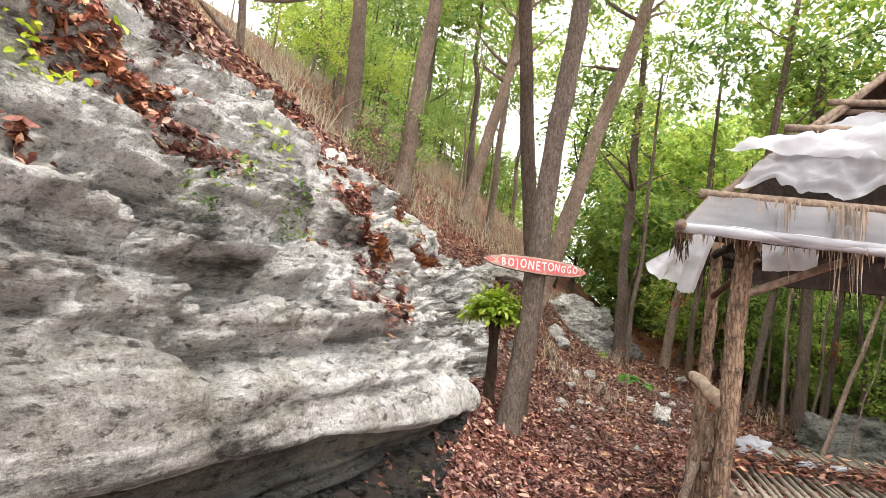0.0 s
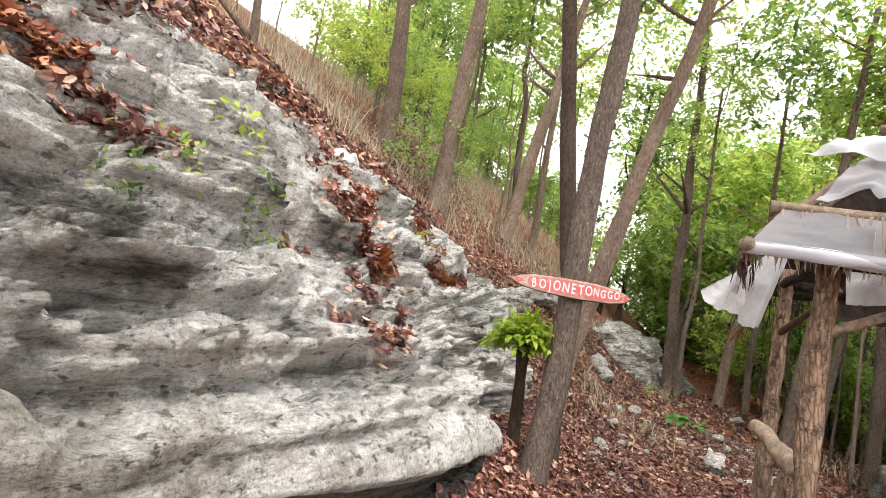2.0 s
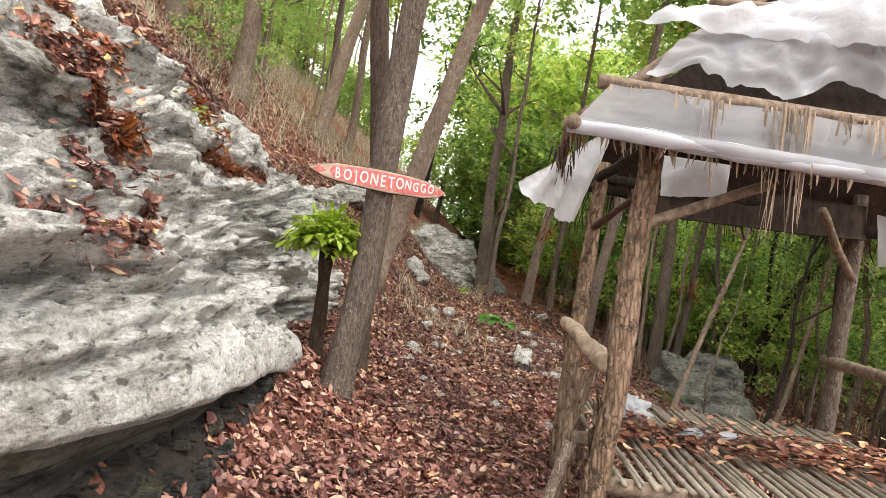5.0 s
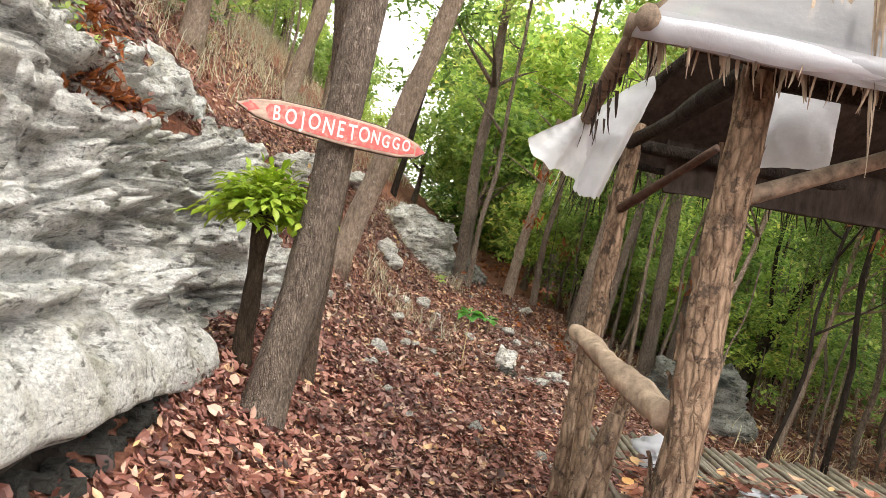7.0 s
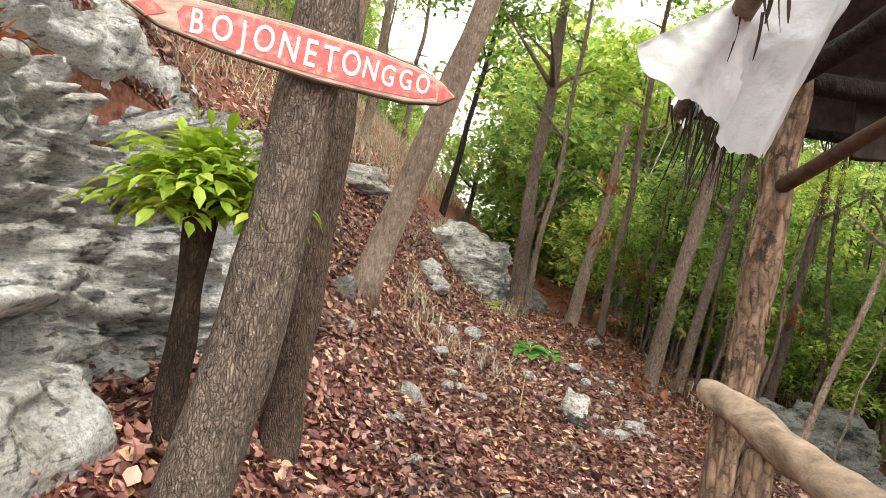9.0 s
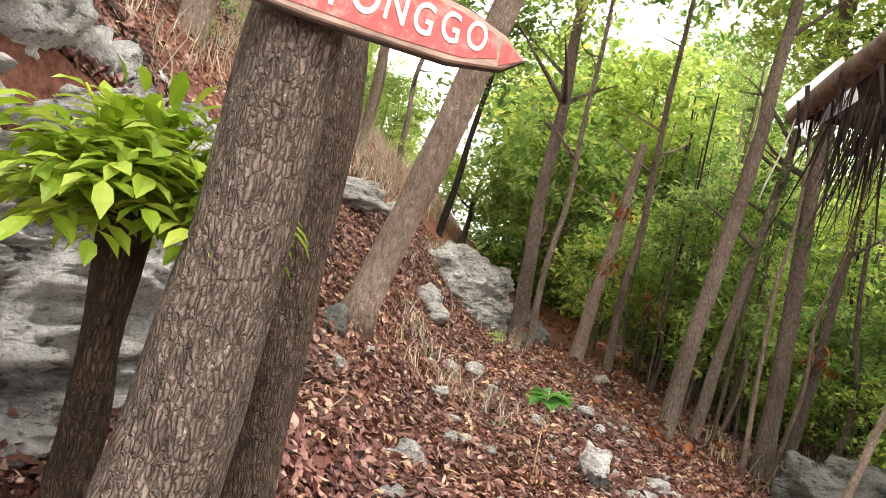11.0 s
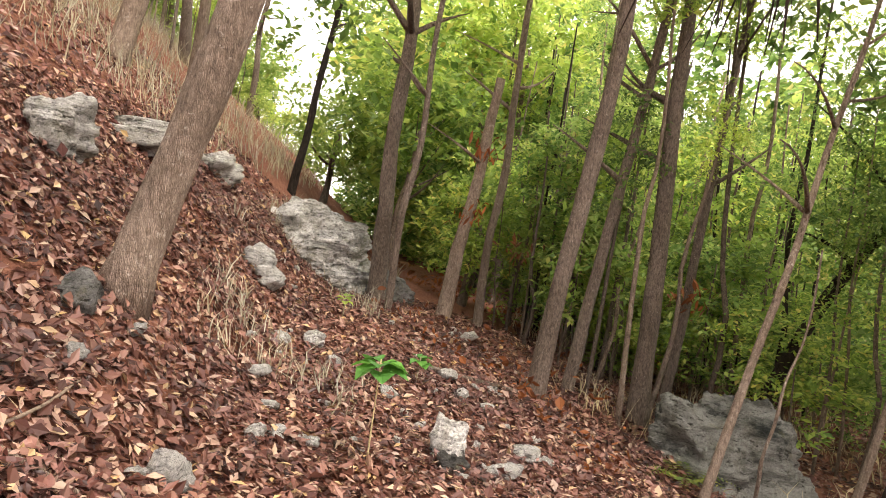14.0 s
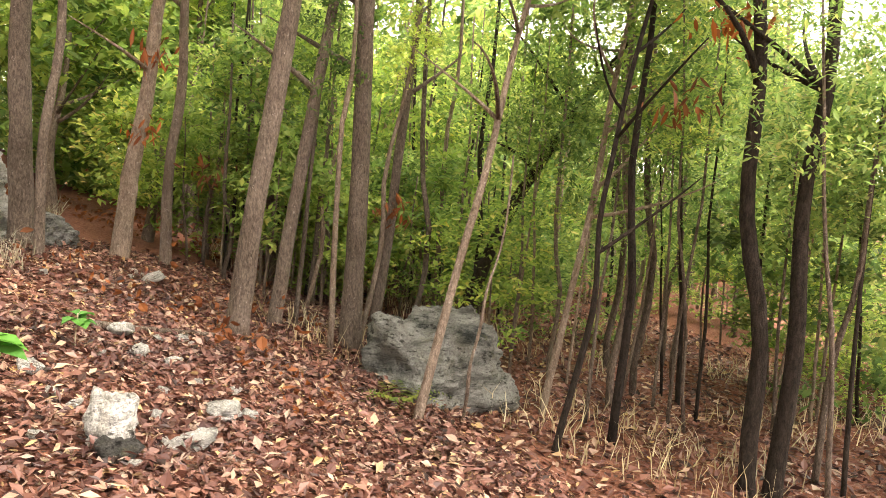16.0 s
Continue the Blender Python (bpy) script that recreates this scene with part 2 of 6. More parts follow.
def sheet_plastic(name, clear, grey=1.0):
    m, n, l, b = material(name)
    t = noise_node(n, l, 3, 5, 0.6)
    c = ramp(n, l, t.outputs[0], [(0.3, (0.6 * grey, 0.62 * grey, 0.65 * grey)), (0.7, (0.8 * grey, 0.82 * grey, 0.86 * grey))]).outputs[0]
    l.new(c, b.inputs["Base Color"])
    b.inputs["Roughness"].default_value = 0.28
    w = noise_node(n, l, 14, 6, 0.65)
    bump(n, l, b, w.outputs[0], 0.5, 0.02)
    tr, tp = n.new("ShaderNodeBsdfTranslucent"), n.new("ShaderNodeBsdfTransparent")
    l.new(c, tr.inputs[0])
    m1, m2 = n.new("ShaderNodeMixShader"), n.new("ShaderNodeMixShader")
    m1.inputs[0].default_value, m2.inputs[0].default_value = 0.45, clear
    l.new(b.outputs[0], m1.inputs[1])
    l.new(tr.outputs[0], m1.inputs[2])
    l.new(m1.outputs[0], m2.inputs[1])
    l.new(tp.outputs[0], m2.inputs[2])
    l.new(m2.outputs[0], n["Material Output"].inputs[0])
    return m


M_SHEET = sheet_plastic("milky_plastic_sheet", 0.08)
M_SHEET_R = sheet_plastic("dusty_plastic_sheet", 0.22, 0.78)
M_SHEET_C = sheet_plastic("thin_clear_plastic_sheet", 0.45, 0.7)


# ---- building blocks ----
rng = np.random.default_rng(7)


def mesh_of(name, verts, faces, mat, smooth=False):
    """verts: n x 3, faces: m x 3 or m x 4."""
    verts, faces = np.asarray(verts, np.float32).reshape(-1, 3), np.asarray(faces, np.int32)
    k = faces.shape[1]
    me = bpy.data.meshes.new(name)
    me.vertices.add(len(verts))
    me.vertices.foreach_set("co", verts.ravel())
    me.loops.add(faces.size)
    me.loops.foreach_set("vertex_index", faces.ravel())
    me.polygons.add(len(faces))
    me.polygons.foreach_set("loop_start", np.arange(0, faces.size, k, dtype=np.int32))
    me.polygons.foreach_set("use_smooth", np.full(len(faces), smooth))
    me.materials.append(mat)
    me.update(calc_edges=True)
    return me


def empty(name, place=(0, 0, 0)):
    e = new(name)
    e.location = place
    e.empty_display_size = 0.1
    return e


def put(name, me, parent=None, label=""):
    ob = new(name, me)
    if parent is not None:
        ob.parent = parent
    return tagged(ob, label)


def grid_faces(h, w, wrap=False):
    i, j = np.meshgrid(np.arange(h - 1), np.arange(w if wrap else w - 1), indexing="ij")
    a, b2 = i * w + j, i * w + (j + 1) % w
    return np.stack([a, b2, b2 + w, a + w], -1).reshape(-1, 4)


def hash3(i, j, k, seed):
    seed = int(seed * 2)
    h = (i * 374761393 + j * 668265263 + k * 2147483647 + seed * 974711) & 0xFFFFFFFF
    h = ((h ^ (h >> 13)) * 1274126177) & 0xFFFFFFFF
    return ((h ^ (h >> 16)) & 0xFFFF) / 65535.0


def vnoise(p, seed=0):
    """Smooth value noise, -1 to 1."""
    f = np.floor(p)
    i = f.astype(np.int64)
    w = p - f
    w = w * w * w * (w * (w * 6 - 15) + 10)
    out = 0
    for a in (0, 1):
        for b2 in (0, 1):
            for c in (0, 1):
                k = (w[..., 0] if a else 1 - w[..., 0]) * (w[..., 1] if b2 else 1 - w[..., 1]) * (w[..., 2] if c else 1 - w[..., 2])
                out = out + k * hash3(i[..., 0] + a, i[..., 1] + b2, i[..., 2] + c, seed)
    return out * 2 - 1


def fbm(p, octaves=4, seed=0, gain=0.5):
    out, a, s = 0, 1.0, 1.0
    for o in range(octaves):
        out = out + a * vnoise(p * s, seed + o * 17)
        a, s = a * gain, s * 2.03
    return out


def tube(line, radii, sides=10, rough=0.0, seed=0, cap=True):
    """A round pole along a line of points; returns verts and quad faces."""
    line = np.asarray(line, float)
    radii = np.broadcast_to(np.asarray(radii, float), (len(line),))
    d = np.gradient(line, axis=0)
    d /= np.linalg.norm(d, axis=1)[:, None] + 1e-9
    ref = np.where(np.abs(d[:, 2:3]) > 0.8, np.array([[1.0, 0, 0]]), np.array([[0, 0, 1.0]]))
    ref = np.broadcast_to(ref[:1] if abs(d[0, 2]) > 0.8 or abs(d[:, 2]).max() < 0.95 else ref, d.shape)
    s = np.cross(d, ref)
    s /= np.linalg.norm(s, axis=1)[:, None] + 1e-9
    t = np.cross(s, d)
    a = np.linspace(0, 2 * np.pi, sides, endpoint=False)
    ring = np.cos(a)[None, :, None] * s[:, None, :] + np.sin(a)[None, :, None] * t[:, None, :]
    r = radii[:, None]
    if rough:
        r = r * (1 + rough * fbm((line[:, None, :] + ring * 0.2) * 5, 3, seed))
    else:
        r = np.broadcast_to(r, (len(line), sides))
    v = (line[:, None, :] + ring * r[..., None]).reshape(-1, 3)
    f = grid_faces(len(line), sides, True)
    if cap:
        n0 = len(v)
        v = np.vstack([v, line[:1], line[-1:]])
        last = (len(line) - 1) * sides
        j = np.arange(sides)
        k = (j + 1) % sides
        f = np.vstack([f, np.stack([k, j, np.full(sides, n0), np.full(sides, n0)], -1)[:, [0, 1, 2, 2]],
                       np.stack([last + j, last + k, np.full(sides, n0 + 1), np.full(sides, n0 + 1)], -1)])
    return v, f


def tidy(f):
    """Quads whose last two corners agree cannot stay in one quad list: split everything into triangles."""
    f = np.asarray(f)
    a, b2 = f[:, [0, 1, 2]], f[:, [0, 2, 3]]
    return np.vstack([a, b2[(f[:, 2] != f[:, 3])]])


def tube_mesh(name, line, radii, mat, sides=10, rough=0.0, seed=0):
    v, f = tube(line, radii, sides, rough, seed)
    return mesh_of(name, v, tidy(f), mat, True)


def merge(bits):
    vs, fs, n = [], [], 0
    for v, f in bits:
        vs.append(v)
        fs.append(np.asarray(f) + n)
        n += len(v)
    return np.vstack(vs), np.vstack(fs)


def frames_for(n, up_bias, r=None):
    """Random leaf axes: along, across, normal. up_bias 0: any way, 1: lying flat."""
    r = r or rng
    nr = r.normal(size=(n, 3))
    nr[:, 2] = np.abs(nr[:, 2])
    nr = nr / np.linalg.norm(nr, axis=1)[:, None] * (1 - up_bias) + np.array([0, 0, 1.0]) * up_bias
    nr /= np.linalg.norm(nr, axis=1)[:, None]
    al = r.normal(size=(n, 3))
    al -= nr * (al * nr).sum(1)[:, None]
    al /= np.linalg.norm(al, axis=1)[:, None]
    return al, np.cross(nr, al), nr


def leaves_flat(c, size, al, ac, nr, slim=0.28):
    """Two-triangle leaves, folded a little along the midrib."""
    L, W = size[:, None] * 0.5, size[:, None] * slim
    v = np.stack([c - al * L, c + ac * W + nr * W * 0.35, c + al * L, c - ac * W + nr * W * 0.35], 1)
    b0 = np.arange(len(c))[:, None] * 4
    return v.reshape(-1, 3), np.concatenate([b0 + [[0, 2, 1]], b0 + [[0, 3, 2]]], 0)


def leaves_curled(c, size, al, ac, nr, curl, slim=0.26):
    """Dry leaves: pointed, cupped, curled along their length, eight triangles."""
    L, W = size[:, None] * 0.5, size[:, None] * slim
    q = curl[:, None]
    a0, a1, a2, a3, a4 = (c + al * L * k + nr * L * q * (k * k) for k in (-1, -0.4, 0.25, 0.7, 1.0))
    cup = W * (0.2 + 0.5 * np.abs(q))
    l1, r1 = a1 + ac * W * 0.85 + nr * cup, a1 - ac * W * 0.85 + nr * cup
    l2, r2 = a2 + ac * W + nr * cup, a2 - ac * W + nr * cup
    v = np.stack([a0, l1, a1, r1, l2, a2, r2, a4], 1)
    b0 = np.arange(len(c))[:, None] * 8
    t = [[0, 2, 1], [0, 3, 2], [1, 2, 5], [1, 5, 4], [2, 3, 6], [2, 6, 5], [4, 5, 7], [5, 6, 7]]
    return v.reshape(-1, 3), np.concatenate([b0 + [k] for k in t], 0)


# ---- the lie of the land ----
def sm(a, b, x):
    k = np.clip((x - a) / (b - a), 0, 1)
    return k * k * (3 - 2 * k)


def curve(x, xs, ys, soft=0.3):
    """A smooth line through a few stations."""
    return sum(np.interp(x + d * soft, xs, ys) for d in (-1, -0.5, 0, 0.5, 1)) / 5


def path_z(y):
    return curve(y, [-40, 0, 3, 7, 11.5, 13.5, 16, 20, 30, 80], [0.1, 0, -0.08, -0.13, -0.18, 0.02, 0.3, 0.55, 1.1, 3], 0.6)


def cross_z(u):
    return curve(u, [-80, -30, -12, -5, -4, -3, -2, -1.65, -1.3, -0.9, 0.25, 2, 4, 8, 20, 80], [32, 18, 8.3, 3.4, 2.6, 1.75, 0.95, 0.62, 0.33, 0.2, 0, -0.37, -0.85, -1.3, -1.8, -2.4], 0.25)


def foot_x(y):
    """How far the rock's lip stands out."""
    return curve(y, [-6, 0, 1.5, 2, 3, 4, 5, 5.75, 6.4, 6.95, 7.25, 7.8, 9, 9.9, 10.6, 11], [-3.6, -1.9, -1.35, -1.15, -0.75, -0.36, -0.04, 0.1, 0.17, 0.27, 0.0, 0.05, 0.62, 0.92, 0.95, 0.4], 0.1)


def lip_z(y):
    return curve(y, [-6, 2, 3.4, 4.5, 5.7, 6.3, 7.0, 7.3, 8, 12], [0.9, 0.86, 0.8, 0.69, 0.6, 0.49, 0.45, 0.1, 0.0, 0.0], 0.08)


def top_x(y):
    return curve(y, [-6, 0, 3, 4.6, 6.4, 8, 10, 11], [-4.9, -3.2, -2.1, -1.6, -0.85, -0.45, 0.3, 0.1], 0.3)


def top_z(y):
    return curve(y, [-6, 0, 3, 4.6, 6.4, 8, 10, 11], [4.0, 3.5, 3.15, 2.92, 2.62, 2.35, 2.05, 1.85], 0.3)


def ground_z(x, y):
    x, y = np.asarray(x, float), np.asarray(y, float)
    u = x - 0.3 * np.clip(y, -40, 30)
    c = cross_z(u)
    free = path_z(y) + c
    low = path_z(y) + np.minimum(c, 0.6)
    tx, tz = top_x(y), top_z(y)
    back = np.maximum(foot_x(y) - 1.15, tx + 0.3)
    up = tx - x
    hill = tz + 0.64 * up + 0.16 * np.clip(up, 0, 2.5) - 0.24 * sm(0.9, 0.0, up)
    k = np.clip((back - x) / (back - tx), 0, 1) ** 1.7
    rock = np.where(x < tx, hill, low + (tz - 0.24 - low) * k)
    w = sm(11.2, 9.6, y) * sm(-7, -4, y)
    return free * (1 - w) + rock * w


def land_z(x, y):
    """The ground with its small unevenness."""
    p = np.stack([np.asarray(x, float), np.asarray(y, float), np.zeros(np.shape(x))], -1)
    return ground_z(x, y) + 0.05 * fbm(p * 1.1, 4, 3) + 0.012 * fbm(p * 7, 3, 5)


def axis_steps(stops):
    out = []
    for (a, d), (b2, _) in zip(stops, stops[1:]):
        out += list(np.arange(a, b2, d))
    return np.array(out + [stops[-1][0]])


def make_ground():
    xs = axis_steps([(-400, 80), (-80, 8), (-24, 1.2), (-8, 0.25), (-3, 0.06), (9, 0.25), (20, 1.2), (60, 8), (100, 60), (400, 1)])
    ys = axis_steps([(-400, 80), (-80, 8), (-16, 0.6), (-2, 0.12), (3, 0.06), (15, 0.2), (28, 1.0), (60, 8), (100, 60), (400, 1)])
    x, y = np.meshgrid(xs, ys, indexing="ij")
    z = land_z(x, y)
    me = mesh_of("ground", np.stack([x, y, z], -1), grid_faces(len(xs), len(ys)), M_SOIL, True)
    return tagged(new("ground", me), "sloping woodland soil under fallen brown leaves", "ground", kind="structure")


ground = make_ground()


LIP_OUT = 0.17


def cliff_at(y, v):
    """The bare shape of the outcrop: v 0 in the hollow, 1 at the lip, 2 at the top edge, on into the slope."""
    y, v = np.asarray(y, float), np.asarray(v, float)
    fx, fz, tx, tz = foot_x(y), lip_z(y), top_x(y), top_z(y)
    back = np.maximum(fx - 1.25, tx + 0.2)
    x_in, z_in = back, np.minimum(fz - 0.1, path_z(y) + 0.15) - 0.15
    k = np.clip(v, 0, 1)
    plain_x = x_in + (fx - 0.05 - x_in) * k
    plain_z = z_in + (fz - 0.1 - z_in) * sm(0, 0.35, k) + 0.1 * k - 0.12 * (1 - k) * k
    # under the lip a second, lower ledge stands back a little
    step_x = fx - (fx - x_in) * np.interp(k, [0, 0.4, 0.62, 0.7, 0.9, 1], [1, 0.55, 0.24, 0.15, 0.06, 0.0])
    step_z = np.interp(k, [0, 0.4, 0.62, 0.7, 0.9, 1], [0, 0.8, 0.9, 0.88, 0.2, 0.0])
    step_z = fz - step_z * 0.31 - (fz - 0.31 - z_in) * np.interp(k, [0, 0.4, 0.62], [1, 0.35, 0.0])
    w = sm(5.9, 4.9, y)
    x, z = plain_x + (step_x - plain_x) * w, plain_z + (step_z - plain_z) * w
    m = np.clip(v - 1, 0, 1)
    bulge = np.sin(np.pi * np.clip(m, 0, 1)) * 0.16 + 0.06 * np.sin(np.pi * np.clip(m * 2.2, 0, 1))
    xf = fx + (tx - fx) * m ** 1.15 + bulge * 0.8 + LIP_OUT * np.exp(-(m / 0.14) ** 2)
    zf = fz + (tz - fz) * m + bulge * 0.35
    e = np.clip(v - 2, 0, 1)
    x = np.where(v > 1, xf, x + LIP_OUT * sm(0.3, 1.0, k)) - e * 1.2
    z = np.where(v > 1, zf, z) + e * (0.77 - 0.25)
    return np.stack([x, y + 0 * v, z], -1)


def cliff_relief(p, v):
    """How far weather has eaten or left the rock: broad swells, ledges, pits."""
    swell = 0.06 * fbm(p * np.array([0.9, 0.7, 1.3]), 3, 11)
    warp = p + 0.12 * np.stack([vnoise(p * 1.7, s) for s in (61, 62, 63)], -1)
    strata = fbm(warp * np.array([0.6, 0.7, 3.6]), 3, 23)
    ledge = 0.045 * (np.abs(strata) ** 0.5) * np.sign(strata)
    lumps = 0.028 * fbm(warp * np.array([3.5, 3.0, 6.0]), 5, 31, 0.6)
    pit = -0.13 * sm(0.36, 0.5, vnoise(warp * np.array([3.2, 2.6, 7.0]), 41)) - 0.1 * sm(0.42, 0.52, vnoise(warp * np.array([7, 6, 11]), 43)) - 0.04 * sm(0.3, 0.45, vnoise(warp * 16, 47))
    rugged = sm(4.0, 6.0, p[..., 1] + 1.6 * (v - 1.3)) * sm(1.05, 1.5, v)
    knobs = 0.13 * (0.7 - 2 * np.abs(vnoise(warp * np.array([2.0, 1.7, 5.0]), 51))) + 0.06 * (0.7 - 2 * np.abs(vnoise(warp * np.array([5, 4.5, 9]), 53)))
    cracks = -0.1 * sm(0.06, 0.0, np.abs(strata + 0.25 * vnoise(p * 3.0, 71)))
    layer = vnoise(warp * np.array([1.0, 1.0, 8.5]) + 3.7, 73)
    blocks = sm(7.0, 8.0, p[..., 1]) * (0.055 * np.sign(layer) * sm(0.0, 0.08, np.abs(layer)) - 0.05 * sm(0.1, 0.0, np.abs(layer)))
    groove = -0.15 * sm(0.13, 0.0, np.abs(vnoise(warp * np.array([0.5, 0.45, 2.6]) + 1.3, 77))) * sm(1.08, 1.2, v) * sm(1.75, 1.5, v) * (0.35 + 0.65 * sm(-0.2, 0.5, vnoise(p * 0.9, 79)))
    groove = groove - 0.09 * sm(0.1, 0.0, np.abs(vnoise(warp * np.array([0.9, 0.8, 5.2]) + 5.1, 81))) * sm(1.12, 1.25, v) * sm(-0.1, 0.4, vnoise(p * 0.8 + 9.0, 83))
    # beds that lean back and overhang the one below
    for every, amp, s, wav in ((0.36, 0.09, 1, 0.5), (0.15, 0.05, 2, 0.4), (0.075, 0.022, 3, 0.35)):
        ph = (p[..., 2] + 0.035 * p[..., 1]) / every + wav * vnoise(p * np.array([0.9, 0.55, 0.5]), 120 + s) + 0.25 * wav * vnoise(p * np.array([3.0, 2.6, 1.5]), 130 + s)
        fr = ph - np.floor(ph)
        tooth = np.where(fr < 0.14, -1 + 2 * sm(0, 0.14, fr), 1 - 2 * (fr - 0.14) / 0.86)
        show = 0.15 + 0.85 * sm(-0.35, 0.4, vnoise(p * np.array([0.8, 0.6, 1.6]) + 4.0 * s, 140 + s))
        groove = groove + amp * tooth * show * (1 - 0.65 * sm(6.6, 7.6, p[..., 1])) * sm(0.0, 0.1, v - 1.04 - 0.09 * sm(4.0, 5.6, p[..., 1])) * sm(2.3, 2.0, v)
    # a bedding joint above the smooth lip, long fluted drips down it
    joint = v - 1.155 - 0.012 * vnoise(np.stack([p[..., 1] * 1.5, 0 * v, 0 * v], -1), 151)
    groove = groove - 0.06 * np.exp(-(joint / 0.012) ** 2) * sm(4.2, 5.6, p[..., 1])
    groove = groove + 0.02 * vnoise(np.stack([p[..., 1] * 5.5, 0 * v, 0.6 * v], -1), 153) * sm(1.2, 1.1, v) * sm(0.9, 1.0, v)
    # long bedding grooves, each with a proud edge above it
    for at, deep, s in ((1.2, 0.06, 1), (1.29, 0.075, 2), (1.37, 0.06, 3), (1.5, 0.05, 4), (1.63, 0.045, 5)):
        off = v - at - 0.022 * vnoise(np.stack([p[..., 1] * 0.9, 0 * v + s, 0 * v], -1), 90 + s) - 0.006 * vnoise(np.stack([p[..., 1] * 6, 0 * v + s, 0 * v], -1), 95 + s)
        show = sm(-0.25, 0.15, vnoise(np.stack([p[..., 1] * 0.55, 0 * v + 3 * s, 0 * v], -1), 100 + s))
        groove = groove + show * (-deep * np.exp(-(off / 0.012) ** 2) + 0.5 * deep * np.exp(-((off - 0.03) / 0.018) ** 2))
    # round solution holes
    rh = np.random.default_rng(8)
    for _ in range(90):
        hy, hv, hr = rh.uniform(0.8, 8.5), rh.uniform(1.3, 1.95), rh.uniform(0.018, 0.045)
        groove = groove - 0.13 * np.exp(-(((p[..., 1] - hy) / (hr * 1.4)) ** 2 + ((v - hv) * 1.8 / hr) ** 2) ** 2)
    calm = sm(1.03, 1.2, v)
    return (swell + ledge * (0.3 + 0.7 * calm) + lumps * (0.35 + 0.65 * calm) + (pit + cracks * (0.3 + rugged)) * calm) * np.where(v < 1, 0.6, 1.0) + rugged * knobs + groove + blocks * sm(0.8, 1.05, v)


def cliff_surface(y, v):
    p = cliff_at(y, v)
    e = 0.02
    du = cliff_at(y + e, v) - cliff_at(y - e, v)
    dv = cliff_at(y, v + e) - cliff_at(y, v - e)
    nn = np.cross(du, dv)
    nn /= np.linalg.norm(nn, axis=-1)[..., None] + 1e-9
    nn = np.where(nn[..., :1] < -0.2, -nn, nn)
    return p + nn * cliff_relief(p, v)[..., None], nn


def make_cliff():
    ys = axis_steps([(-5.5, 0.08), (0.8, 0.024), (7.5, 0.03), (10.9, 1)])
    vs = np.concatenate([np.linspace(0, 1, 34)[:-1], np.linspace(1, 2, 170), np.linspace(2, 3, 26)[1:]])
    y, v = np.meshgrid(ys, vs, indexing="ij")
    p, _ = cliff_surface(y, v)
    root = empty("limestone_outcrop")
    tagged(root, "pale weathered limestone outcrop, pitted, undercut above the leafy path", "rock")
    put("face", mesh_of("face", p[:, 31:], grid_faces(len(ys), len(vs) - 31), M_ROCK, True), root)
    # same rock as the face, shade under the lip painted in
    put("lower_ledge", mesh_of("lower_ledge", p[:, 22:32], grid_faces(len(ys), 10), M_UNDER, True), root, "brownish ledge under the lip, shade in its colour")
    put("undercut", mesh_of("undercut", p[:, :23], grid_faces(len(ys), 23), M_SHADE_SOOT, True), root, "hollow under the lip, its shade painted in")
    return root


make_cliff()


# ---- trees ----
def crown_mesh(name, mat, n_clumps, per, spread, height, leaf, seed, slim=0.3, twig=True):
    """Clumps of small leaves scattered through an uneven crown round the origin, most of them hanging outside."""
    r = np.random.default_rng(seed)
    d = r.normal(size=(n_clumps, 3))
    d /= np.linalg.norm(d, axis=1)[:, None]
    rad = r.uniform(0.35, 1.0, n_clumps) ** 0.6 * (1 + 0.35 * vnoise(d * 1.7 + seed, seed))
    cen = d * rad[:, None] * np.array([spread, spread, height])
    cs = r.uniform(0.16, 0.42, n_clumps) * (0.5 + 0.5 * spread)
    which = np.repeat(np.arange(n_clumps), per)
    n = len(which)
    off = r.normal(size=(n, 3)) * np.array([1, 1, 0.55]) * 0.55
    c = cen[which] + off * cs[which][:, None]
    al, ac, nr = frames_for(n, 0.45, r)
    al[:, 2] -= 0.35
    v, f = leaves_flat(c, leaf * r.uniform(0.6, 1.3, n), al, ac, nr, slim)
    return mesh_of(name, v, f, mat)


CROWNS = [crown_mesh("crown", M_GREEN, 70, 52, 1.5, 1.5, 0.13, 1), crown_mesh("crown", M_GREEN, 75, 52, 1.7, 1.2, 0.12, 2),
          crown_mesh("crown", M_GREEN_Y, 65, 50, 1.5, 1.5, 0.13, 3), crown_mesh("crown", M_GREEN_D, 75, 52, 1.6, 1.5, 0.13, 4),
          crown_mesh("crown", M_GREEN_Y, 45, 36, 1.3, 1.0, 0.15, 5, 0.2)]
LIGHT = [crown_mesh("crown", m, 48, 34, 1.25, 1.7, 0.14, 11 + i, 0.26) for i, m in enumerate((M_GREEN, M_GREEN_Y, M_GREEN, M_GREEN_D))]
SPRAY = [crown_mesh("crown", m, 50, 26, 0.95, 0.8, 0.09, 31 + i, 0.2) for i, m in enumerate((M_GREEN_D, M_GREEN))]
FRESH = [crown_mesh("crown", m, 34, 24, 0.95, 0.9, 0.15, 41 + i, 0.26) for i, m in enumerate((M_GREEN_Y, M_GREEN))]
FAR = [crown_mesh("crown", m, 110, 30, 2.6, 2.3, 0.26, 21 + i, 0.3) for i, m in enumerate((M_GREEN, M_GREEN_Y, M_GREEN_D, M_GREEN))]


